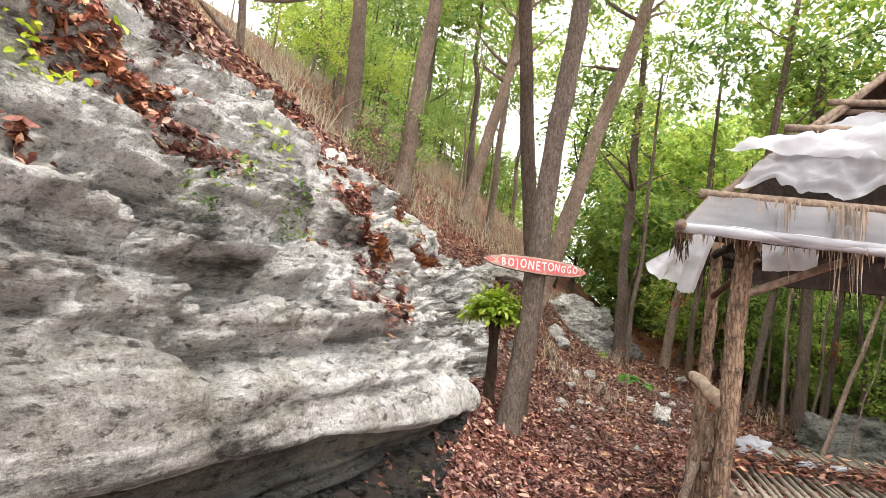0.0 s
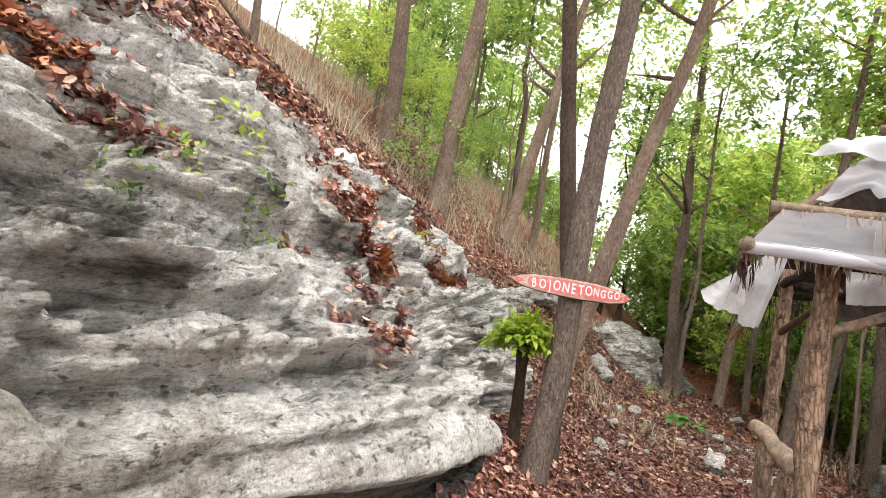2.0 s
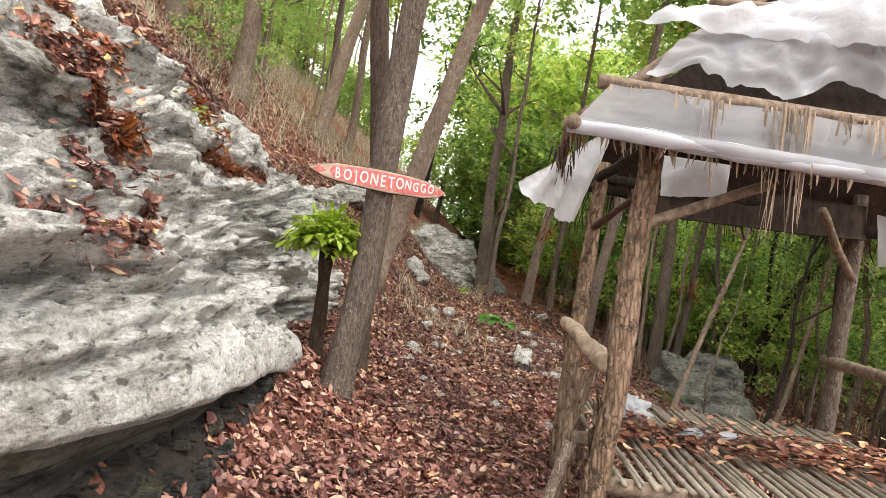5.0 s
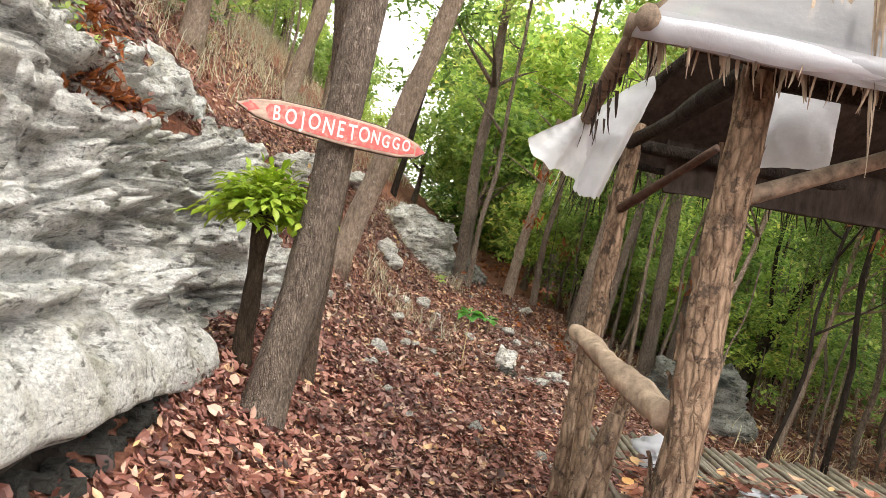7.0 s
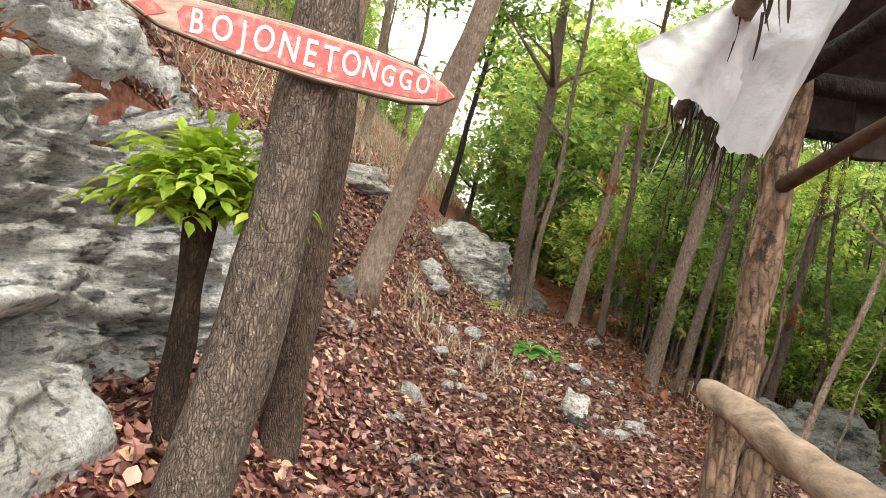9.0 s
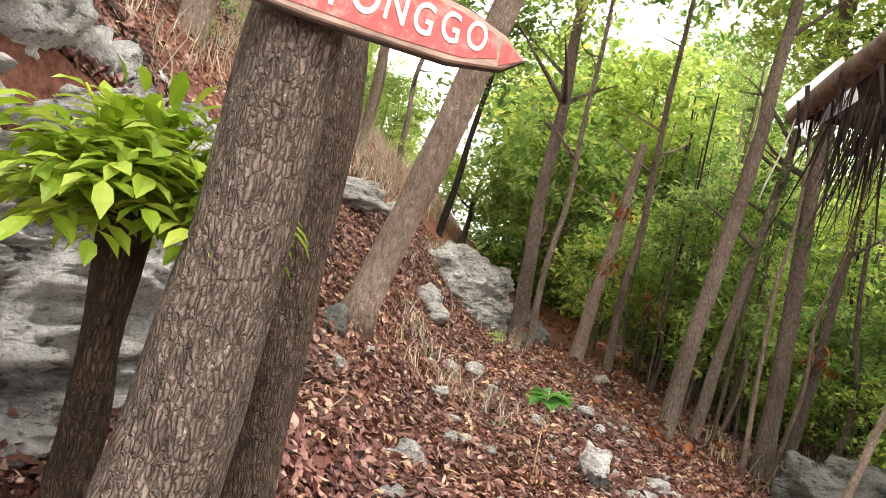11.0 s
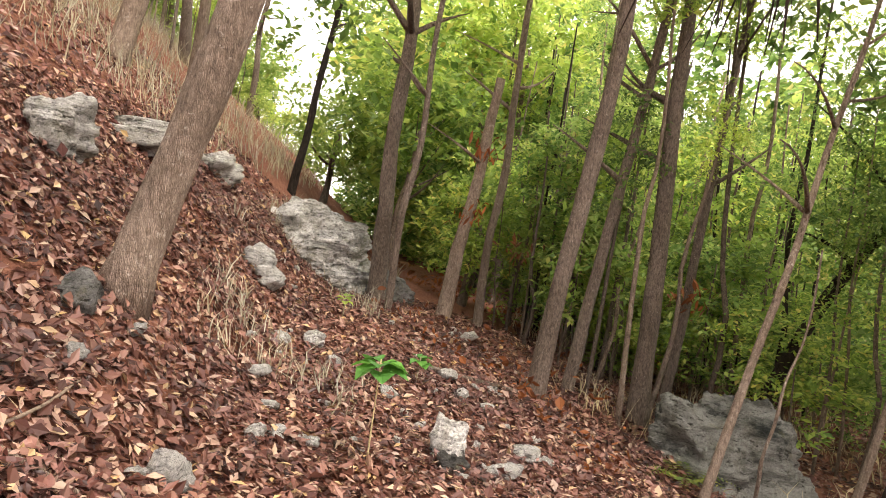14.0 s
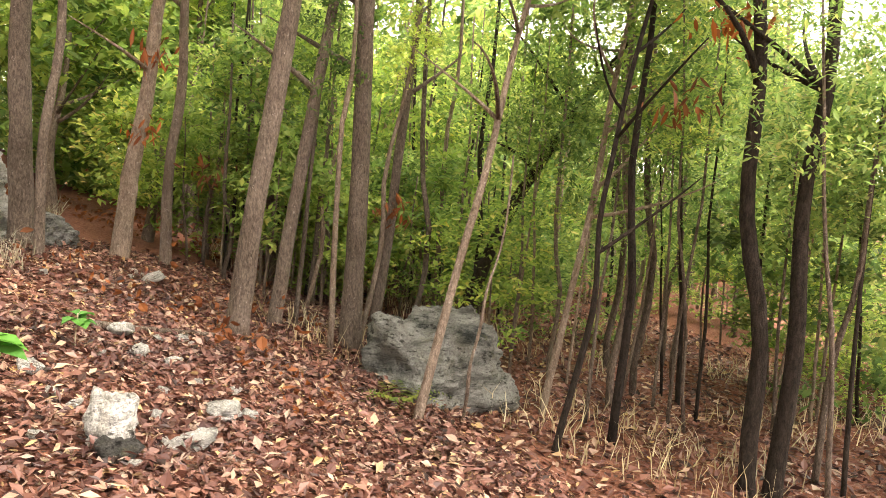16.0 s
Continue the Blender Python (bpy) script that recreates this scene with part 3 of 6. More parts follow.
def trunk_line(base, top, n=14, wobble=0.05, seed=0, bend=(0, 0)):
    base, top = np.array(base, float), np.array(top, float)
    k = np.linspace(0, 1, n)[:, None]
    p = base + (top - base) * k
    L = np.linalg.norm(top - base)
    w = np.stack([vnoise(np.stack([k[:, 0] * L * 0.7, 0 * k[:, 0] + seed * 3.1, 0 * k[:, 0] + j], -1), seed + j) for j in (0.5, 7.5)], -1)
    p[:, :2] += w * wobble * np.sin(np.pi * np.minimum(k * 1.2, 1)) + np.array(bend) * (k * (1 - k) * 4)
    return p


def limb_bits(line, r0, count, seed, lo=0.45, reach=1.2):
    r = np.random.default_rng(seed)
    ends = []
    bits = []
    for i in range(count):
        k = r.uniform(lo, 0.97)
        j = int(k * (len(line) - 1))
        a = r.uniform(0, 2 * np.pi)
        L = reach * r.uniform(0.6, 1.3)
        s = line[j]
        e = s + np.array([np.cos(a) * L, np.sin(a) * L, L * r.uniform(0.3, 1.1)])
        m = (s + e) / 2 + r.normal(size=3) * 0.12 * L
        k2 = np.linspace(0, 1, 7)[:, None]
        curve3 = s * (1 - k2) ** 2 + 2 * m * k2 * (1 - k2) + e * k2 ** 2
        bits.append((curve3, np.linspace(r0 * (1.05 - k) * 0.6 + 0.01, 0.006, 7)))
        ends.append(e)
    return bits, ends


def tree(base, top, r0, mat, label, crowns=(), limbs=4, seed=0, wobble=0.06, bend=(0, 0), taper=0.35, sides=12, reach=1.2, lo=0.45, group="", flare=0.35, name="tree", via=()):
    """A leaning tapered trunk with limbs, and crowns: (mesh, dx, dy, dz from the top, scale)."""
    base = np.array(base, float)
    root = empty(name, base)
    tagged(root, label, "tree", group)
    count = 44 if via else 22
    line = trunk_line((0, 0, -0.25), np.array(top, float) - base, count, wobble, seed, bend)
    k = np.linspace(0, 1, count)
    if via:
        zs = [base[2] - 0.25] + [q[2] for q in via]
        zz = np.linspace(zs[0], zs[-1], count)
        wob = line[:, :2] - np.linspace(line[0], line[-1], count)[:, :2]
        line = np.stack([curve(zz, zs, [base[j]] + [q[j] for q in via], 0.15) - base[j] for j in (0, 1)] + [zz - base[2]], -1)
        line[:, :2] += 0.5 * wob
    h = np.linalg.norm(np.array(top) - base)
    rad = r0 * (1 - (1 - taper) * k) * (1 + flare * np.exp(-k * h / 0.22))
    put("trunk", tube_mesh("trunk", line, rad, mat, sides, 0.13, seed), root)
    bits, ends = limb_bits(line, r0, limbs, seed + 5, lo, reach)
    for pts, rr in bits:
        put("limb", tube_mesh("limb", pts, rr, mat, 6, 0.1, seed), root)
    r = np.random.default_rng(seed + 9)
    for me, dx, dy, dz, s in crowns:
        c = put("crown", me, root)
        c.location = Vector(line[-1]) + Vector((dx, dy, dz))
        c.rotation_euler = (0, 0, r.uniform(0, 6.28))
        c.scale = (s, s, s)
    return root


def gz(x, y):
    return float(ground_z(x, y))


def extend(base, top, height):
    b2, t = np.array(base, float), np.array(top, float)
    return b2 + (t - b2) * (height / (t[2] - b2[2]))


G, GY, _, GD = LIGHT
GS = CROWNS[4]
BROWN = "grey-brown slender tree trunk with cracked bark, rooted in leaf litter"

# the pair of trees beside the path, the front one carries the sign
b1 = (0.7, 6.72, gz(0.7, 6.72))
tree(b1, (1.6, 7.05, 8.5), 0.125, M_BARK, "thick leaning tree trunk with scaly grey-brown bark beside the path",
     [(G, 0.4, 0, 0.3, 1.3), (GY, 0.8, 0.9, -0.6, 0.8)], 7, 1, 0.03, taper=0.6, sides=28, lo=0.6, flare=0.45,
     via=[(0.77, 6.79, 0.45), (0.84, 6.86, 0.8), (0.9, 6.91, 1.3), (0.935, 6.93, 1.9), (0.975, 6.95, 2.5), (1.05, 6.95, 3.4), (1.2, 6.98, 4.6), (1.6, 7.05, 8.5)])
b1b = (0.97, 7.72, gz(0.97, 7.72))
tree(b1b, (0.5, 7.9, 8.0), 0.1, M_BARK_M, "straight brown tree trunk close behind the leaning one",
     [(GY, 0, 0.3, 0, 1.2), (G, 0.7, 0.8, -1.2, 0.9)], 6, 2, 0.03, taper=0.65, sides=24, lo=0.6,
     via=[(1.0, 7.75, 1.2), (1.02, 7.77, 2.0), (0.86, 7.8, 3.3), (0.7, 7.8, 5.0), (0.5, 7.9, 8.0)])
b3 = (1.35, 11.47, gz(1.35, 11.47))
tree(b3, extend(b3, (2.01, 11.18, 3.28), 8.5), 0.15, M_BARK_P, "leaning pale-barked tree on the slope above the path",
     [(G, 0.3, 0.2, 0, 1.4), (GY, -1, 0.5, -0.8, 1.0)], 6, 3, 0.08, taper=0.55, sides=16, lo=0.55, flare=0.75)

for i, (b2, t, h, r0, mat, lab, cr) in enumerate([
    ((4.4, 16.49), (4.47, 16.26, 5.78), 9, 0.14, M_BARK, "brown tree with a charred foot beside the far rock", [(G, 0, 0, 0, 1.3), (GD, -0.9, 1.6, -3.0, 1.2)]),
    ((4.43, 15.84), (4.68, 15.56, 5.57), 7, 0.06, M_BARK, "thin brown tree trunk", [(GY, 0, 0, 0, 0.9)]),
    ((6.23, 16.71), (6.4, 16.49, 4.47), 8, 0.08, M_BARK_P, "pale thin tree trunk beside a dead one", [(G, 0, 0, 0, 1.1)]),
    ((5.81, 13.7), (6.37, 13.34, 4.97), 8.5, 0.125, M_BARK, BROWN, [(G, 0, 0, 0, 1.4), (GY, 0.5, 1.0, -2.0, 0.9)]),
    ((6.62, 14.33), (7.26, 14.01, 4.21), 8, 0.09, M_BARK, BROWN, [(G, 0, 0, 0, 1.2)]),
    ((7.53, 13.91), (7.69, 13.97, 4.3), 8.5, 0.14, M_BARK, "brown forked tree trunk in leaf litter beside a boulder", [(G, 0, 0, 0, 1.4), (GD, 1, 0.5, -1.5, 1.0)]),
    ((8.15, 14.28), (8.7, 14.06, 4.57), 7.5, 0.08, M_BARK, BROWN, [(GY, 0, 0, 0, 1.0)]),
    ((6.6, 11.64), (8.28, 11.82, 3.91), 6.5, 0.05, M_BARK_P, "thin light-brown leaning tree before the boulder", [(GD, 0, 0, 0, 1.2)]),
    ((8.6, 11.65), (9.14, 11.37, 2.29), 6.5, 0.045, M_BARK_P, "thin light-brown sapling trunk", [(GD, 0, 0, 0, 0.9)]),
    ((7.6, 10.75), (7.85, 10.62, 0.5), 5.5, 0.034, M_BARK_D, "thin dark sapling trunk", [(GD, 0, 0, 0, 0.7)]),
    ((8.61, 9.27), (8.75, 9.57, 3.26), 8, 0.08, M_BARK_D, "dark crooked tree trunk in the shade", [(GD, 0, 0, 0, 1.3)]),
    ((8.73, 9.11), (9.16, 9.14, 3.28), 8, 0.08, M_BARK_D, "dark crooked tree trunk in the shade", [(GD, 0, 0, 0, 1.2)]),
    ((-2.61, 15.48), (-2.55, 15.23, 8.45), 8, 0.22, M_BARK_P, "stout pale trunk high on the dry slope", [(G, 0, 0, 0.5, 1.6)]),
    ((-1.13, 13.81), (-0.72, 13.49, 7.79), 8, 0.19, M_BARK_P, "leaning brown trunk on the dry slope", [(GY, 0, 0, 0.5, 1.5)]),
    ((0.3, 17.2), (0.95, 17.0, 6.6), 8, 0.17, M_BARK_P, "leaning pale trunk above dry grass", [(G, 0, 0, 0.3, 1.6)]),
    ((1.2, 20.5), (1.4, 20.3, 7.5), 8, 0.12, M_BARK_P, "whitish thin trunk above dry grass", [(GY, 0, 0, 0.3, 1.4)]),
    ((3.4, 21.0), (3.9, 20.8, 6.0), 7, 0.09, M_BARK_D, "dark forked tree beyond the crest", [(GY, 0, 0, 0.3, 1.3)]),
]):
    base = (*b2, gz(*b2))
    tree(base, extend(base, t, h), r0, mat, lab, cr, 6, 20 + i, 0.09 if mat is not M_BARK_D else 0.12, taper=0.45, lo=0.4)

# leafy trees standing clear beyond the path
for i, (x, y, h, me, k, lab) in enumerate([(5.9, 21.3, 3.4, FAR[2], 0.8, "dark green leafy tree beyond the path's end"), (8.8, 22.0, 6.6, FAR[1], 0.75, "light green leafy tree beyond the path's end"), (10.9, 22.5, 5.2, FAR[0], 0.8, "green leafy tree beyond the path's end"),
                                           (4.6, 24.5, 2.0, FAR[1], 0.6, "yellow-green bush beyond the crest"), (7.0, 19.5, 1.9, FAR[0], 0.55, "green bush behind the far rocks"), (2.6, 28.0, 7.0, FAR[1], 0.7, "pale green tree above the dry slope"),
                                           (-1.5, 27.0, 6.0, FAR[1], 0.6, "green tree above the dry slope"), (-4.5, 24.0, 5.5, FAR[1], 0.7, "pale green tree above the dry slope"), (-2.5, 21.0, 4.5, FAR[1], 0.4, "small pale green tree on the dry slope")]):
    base = (x, y, gz(x, y))
    tree(base, (x + 0.3, y, base[2] + h), 0.11, M_BARK, lab, [(me, 0, 0, 0, k)], 5, 500 + i, 0.15, lo=0.4)

# tall trees behind the crest, their crowns meeting overhead
rt = np.random.default_rng(44)
for i in range(4):
    x, y = 9.0 + i * 4.5 + rt.uniform(-0.5, 0.5), rt.uniform(33, 40)
    base = (x, y, gz(x, y))
    h = max(4.0, rt.uniform(9.5, 14.5) - base[2])
    tree(base, (x + rt.normal(0, 0.4), y, base[2] + h), 0.13, M_BARK, "tall tree with an open light green crown behind the crest",
         [(FAR[1], 0, 0, 0, 0.8), (FAR[(0, 1)[i % 2]], rt.normal(0, 1.2), 0.4, -2.6, 0.7)], 6, 700 + i, 0.25, lo=0.4, group="tall trees behind the crest")

# dead broken trunk
bd = (5.53, 16.56, gz(5.53, 16.56))
tree(bd, (6.01, 16.27, 4.24), 0.125, M_BARK_P, "dead broken pale trunk stripped of its bark", (), 2, 60, 0.05, taper=0.6, lo=0.7, name="dead_tree")
# dark tree leaning far over
bl = (9.6, 14.2, gz(9.6, 14.2))
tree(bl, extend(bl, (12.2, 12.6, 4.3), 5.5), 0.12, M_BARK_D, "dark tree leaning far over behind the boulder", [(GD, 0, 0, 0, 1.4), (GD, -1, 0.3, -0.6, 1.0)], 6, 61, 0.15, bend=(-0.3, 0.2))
# slender forked sapling at the top of the outcrop
bt = (-2.42, 7.0, gz(-2.42, 7.0))
tree(bt, (-2.5, 6.95, 6.2), 0.05, M_BARK_P, "slender forked sapling growing at the top of the outcrop", [(GS, 0, 0, -0.2, 0.8)], 5, 62, 0.05, lo=0.08, reach=1.1, name="sapling")


# ---- the woods ----
def woods():
    r = np.random.default_rng(12)
    made = []
    poles = []
    for i in range(6):
        h = r.uniform(5, 7)
        line = trunk_line((0, 0, -0.2), (r.normal(0, 0.25) + 0.35, r.normal(0, 0.3), h), 12, 0.16, 70 + i)
        poles.append((tube_mesh("trunk", line, np.linspace(0.045, 0.018, 12), (M_BARK, M_BARK_P, M_BARK, M_BARK_P, M_BARK, M_BARK_D)[i % 6], 7, 0.1, i), line[-1]))
    n = 0
    while n < 165:
        y = r.uniform(6, 34)
        u = r.uniform(2.0, 20) if r.random() < 0.88 else r.uniform(-12, -6)
        x = u + 0.3 * min(y, 30)
        if y < 13.5 and u < 5.3 or u < 0 and y < 17 or y < 9 and u < 7.5:
            continue
        if any((x - a) ** 2 + (y - b2) ** 2 < 0.16 for a, b2 in made):
            continue
        made.append((x, y))
        me, tip = poles[int(r.integers(6))]
        s = r.uniform(0.7, 1.35)
        root = empty("tree", (x, y, gz(x, y)))
        root.rotation_euler = (0, 0, r.uniform(-0.6, 0.6))
        tagged(root, "thin woodland pole tree with a small green crown", "tree", "pole trees of the wood")
        t = put("trunk", me, root)
        t.scale = (s, s, s)
        c = put("crown", LIGHT[int(r.integers(4))], root)
        c.location = Vector(tip) * s * r.uniform(0.7, 1.0)
        k = r.uniform(0.7, 1.1) if n % 6 == 0 else r.uniform(0.3, 0.5)
        c.scale = (k, k, k * 1.1)
        c.rotation_euler = (0, 0, r.uniform(0, 6))
        n += 1
    # bare young poles crowding the edge of the wood
    rp = np.random.default_rng(121)
    for i in range(115):
        q = r if i < 70 else rp
        y = q.uniform(15.5, 26 if i < 70 else 20)
        x = q.uniform(1.6, 8.5) + 0.3 * y
        root = empty("tree", (x, y, gz(x, y)))
        root.rotation_euler = (0, 0, q.uniform(-0.7, 0.7))
        tagged(root, "bare thin young pole tree at the wood's edge", "tree", "pole trees of the wood")
        t = put("trunk", poles[int(q.integers(6))][0], root)
        k = q.uniform(0.5, 0.9)
        t.scale = (k, k, k * (q.uniform(1.0, 1.5) if i < 70 else q.uniform(0.6, 1.0)))
    # undergrowth
    n = 0
    while n < 105:
        y = r.uniform(6.5, 34)
        u = r.uniform(3.0, 17)
        if r.random() < 0.12:
            u = r.uniform(-14, -6)
            y = r.uniform(20, 40)
        x = u + 0.3 * min(y, 30)
        if y < 13 and u < 6.3 or y < 9.5 and u < 8.5 or y < 16 and u < 4.5:
            continue
        root = empty("shrub", (x, y, gz(x, y)))
        tagged(root, "leafy green undergrowth shrub in the wood", "shrub", "undergrowth shrubs")
        k = r.uniform(0.6, 1.15)
        h = r.uniform(0.9, 3.4) * k
        line = trunk_line((0, 0, -0.1), (0.1, 0.05, h), 6, 0.1, n)
        put("stem", tube_mesh("stem", line, np.linspace(0.025, 0.01, 6), M_BARK, 6), root)
        c = put("crown", LIGHT[int(r.choice([0, 1, 2, 0, 3]))], root)
        c.location = (0.1, 0.05, h)
        c.scale = (k, k, k * r.uniform(0.7, 1.0))
        c.rotation_euler = (0, 0, r.uniform(0, 6))
        n += 1
    # green scrub on the dry slope
    for i in range(26):
        y = r.uniform(14, 32)
        u = r.uniform(-13, -5)
        x = u + 0.3 * min(y, 30)
        root = empty("shrub", (x, y, gz(x, y)))
        tagged(root, "pale green scrub bush on the dry slope", "shrub", "scrub on the slope")
        k = r.uniform(0.6, 1.2)
        h = r.uniform(0.6, 2.8)
        line = trunk_line((0, 0, -0.1), (0.1, 0.05, h), 6, 0.1, i)
        put("stem", tube_mesh("stem", line, np.linspace(0.03, 0.012, 6), M_BARK_P, 6), root)
        c = put("crown", LIGHT[int(r.choice([1, 1, 1, 2]))], root)
        c.location = (0.1, 0.05, h)
        c.scale = (0.7 * k, 0.7 * k, k * 0.6)
        c.rotation_euler = (0, 0, r.uniform(0, 6))
    # sunlit saplings along the edge of the wood
    for i in range(22):
        y = r.uniform(15.2, 19.5)
        x = r.uniform(6.3, 12.5) + 0.3 * (y - 16)
        root = empty("sapling", (x, y, gz(x, y)))
        tagged(root, "young leafy sapling with fresh green leaves at the wood's edge", "tree", "saplings at the wood's edge")
        h = r.uniform(1.6, 4.6)
        line = trunk_line((0, 0, -0.1), (r.normal(0, 0.2), r.normal(0, 0.2), h), 9, 0.1, 600 + i)
        put("trunk", tube_mesh("trunk", line, np.linspace(0.022, 0.008, 9), (M_BARK_P, M_BARK)[i % 2], 6), root)
        for f in (1.0, 0.7):
            c = put("crown", FRESH[(i + int(f)) % 2], root)
            c.location = Vector(line[int(f * 8)]) + Vector((r.normal(0, 0.2), r.normal(0, 0.2), 0))
            k = r.uniform(0.6, 1.0)
            c.scale = (k, k, k)
            c.rotation_euler = (0, 0, r.uniform(0, 6))
    # low bright bushes between the edge trunks
    for i in range(34):
        y = rp.uniform(15.5, 23)
        x = rp.uniform(2.6, 7.5) + 0.3 * y
        root = empty("shrub", (x, y, gz(x, y)))
        tagged(root, "low light green bush at the wood's edge", "shrub", "low bushes at the wood's edge")
        h = rp.uniform(0.5, 1.7)
        line = trunk_line((0, 0, -0.1), (0.05, 0.05, h), 6, 0.08, 900 + i)
        put("stem", tube_mesh("stem", line, np.linspace(0.014, 0.006, 6), M_BARK_P, 6), root)
        c = put("crown", FRESH[i % 2], root)
        k = rp.uniform(0.5, 0.9)
        c.location, c.scale, c.rotation_euler = (0.05, 0.05, h), (k, k, k * 0.8), (0, 0, rp.uniform(0, 6))
    # shaded saplings below the path
    for i in range(36):
        q = r if i < 20 else rp
        a = q.uniform(-0.15, 0.8)
        d = q.uniform(6.0 if i < 20 else 7.5, 11.0)
        x, y = 2.5 + d * math.cos(a), 7.1 + d * math.sin(a)
        if (x - 7.75) ** 2 + (y - 12.35) ** 2 < 2.2:
            continue
        root = empty("sapling", (x, y, gz(x, y)))
        tagged(root, "thin sapling with fine dark green leaves below the path", "tree", "saplings below the path")
        h = q.uniform(3.4, 6.4)
        line = trunk_line((0, 0, -0.1), (q.normal(0, 0.3) + 0.2, q.normal(0, 0.3), h), 9, 0.1, 400 + i)
        put("trunk", tube_mesh("trunk", line, np.linspace(0.026, 0.01, 9), (M_BARK_D, M_BARK, M_BARK_P)[i % 3], 6), root)
        for f in (1.0, 0.75):
            c = put("crown", SPRAY[i % 2], root)
            c.location = Vector(line[int(f * 8)])
            k = q.uniform(0.7, 1.1)
            c.scale = (k, k, k)
            c.rotation_euler = (0, 0, q.uniform(0, 6))
    # tall trees that close the view
    n = 0
    while n < 84:
        y = r.uniform(18, 46)
        x = r.uniform(-8, 42)
        d = math.hypot(x, y - 6)
        if d < 20 or d > 44 or (x < 6 and y < 25):
            continue
        root = empty("tree", (x, y, gz(x, y)))
        tagged(root, "tall leafy tree closing the view through the wood", "tree", "far trees")
        h = r.uniform(5, 9.5) if n < 26 or n >= 74 else r.uniform(1.2, 3.0)
        line = trunk_line((0, 0, -0.3), (r.normal(0, 0.5), r.normal(0, 0.5), h), 9, 0.3, 300 + n)
        put("trunk", tube_mesh("trunk", line, np.linspace(0.16, 0.05, 9), M_BARK, 8, 0.1, n), root)
        for dz in ((0, -3.0) if n < 12 or n >= 74 else (-0.2,)):
            c = put("crown", FAR[int(r.integers(4))], root)
            c.location = Vector(line[-1]) + Vector((r.normal(0, 0.8), r.normal(0, 0.8), dz))
            k = r.uniform(0.8, 1.25)
            c.scale = (k, k, k)
            c.rotation_euler = (0, 0, r.uniform(0, 6))
        n += 1


woods()


# ---- rocks ----
def rock_mesh(name, mat, size, seed, sub=4, rough=0.3):
    bm = bmesh.new()
    bmesh.ops.create_icosphere(bm, subdivisions=sub, radius=1)
    p = np.array([v.co[:] for v in bm.verts])
    flat = 1 - 0.25 * np.abs(vnoise(p * 1.3 + seed, seed))
    strat = vnoise(p * np.array([1.2, 1.2, 4.5]) + seed * 1.3, seed + 7)
    d = flat * (1 + rough * fbm(p * 1.5 + seed * 3.7, 5, seed) + 0.1 * (1 - 2 * np.abs(vnoise(p * 2.6 + seed, seed + 3))) + 0.06 * np.sign(strat) * sm(0.0, 0.15, np.abs(strat)))
    q = p * d[:, None] * np.array(size)
    for v, c in zip(bm.verts, q):
        v.co = c
    me = bpy.data.meshes.new(name)
    bm.to_mesh(me)
    bm.free()
    me.materials.append(mat)
    for f in me.polygons:
        f.use_smooth = True
    return me


def crag_mesh(name, mat, size, seed, planes, sub=6, rough=0.11, bite=0.9):
    """A broken block: a ball cut by flat joint planes (direction, distance), then weathered."""
    bm = bmesh.new()
    bmesh.ops.create_icosphere(bm, subdivisions=sub, radius=1)
    p = np.array([v.co[:] for v in bm.verts]) * 1.12
    p = p * (1 + 0.1 * fbm(p * 1.2 + seed, 3, seed))[:, None]
    for nx, ny, nz, d in planes:
        q = np.array([nx, ny, nz], float)
        q /= np.linalg.norm(q)
        over = p @ q - d - 0.05 * vnoise(p * 1.6 + seed, seed + 21)
        p = p - q * (np.maximum(over, 0) * bite)[:, None]
    bed = vnoise(p * np.array([1.0, 1.0, 6.0]) + seed * 1.3, seed + 7)
    grow = rough * fbm(p * np.array([2.6, 2.6, 3.8]) + seed, 6, seed + 3, 0.62) + 0.035 * np.sign(bed) * sm(0.0, 0.12, np.abs(bed)) - 0.06 * sm(0.05, 0.0, np.abs(vnoise(p * 1.9 + 2.0 * seed, seed + 9)))
    d = p / np.linalg.norm(p, axis=1)[:, None]
    p = (p + d * grow[:, None]) * np.array(size)
    for v, c in zip(bm.verts, p):
        v.co = c
    me = bpy.data.meshes.new(name)
    bm.to_mesh(me)
    bm.free()
    me.materials.append(mat)
    me.polygons.foreach_set("use_smooth", np.ones(len(me.polygons), bool))
    return me


def crag(name, place, size, mat, label, seed, planes, rz=0.0, sub=6, rough=0.11):
    ob = new(name, crag_mesh(name, mat, size, seed, planes, sub, rough))
    ob.location, ob.rotation_euler = place, (0, 0, rz)
    return tagged(ob, label, "rock")


def rock(name, x, y, size, mat, label, seed, sub=4, sink=0.35, rz=0.0, rough=0.3, dz=0.0):
    ob = new(name, rock_mesh(name, mat, size, seed, sub, rough))
    ob.location = (x, y, gz(x, y) + size[2] * (1 - 2 * sink) + dz)
    ob.rotation_euler = (0, 0, rz)
    return tagged(ob, label, "rock")


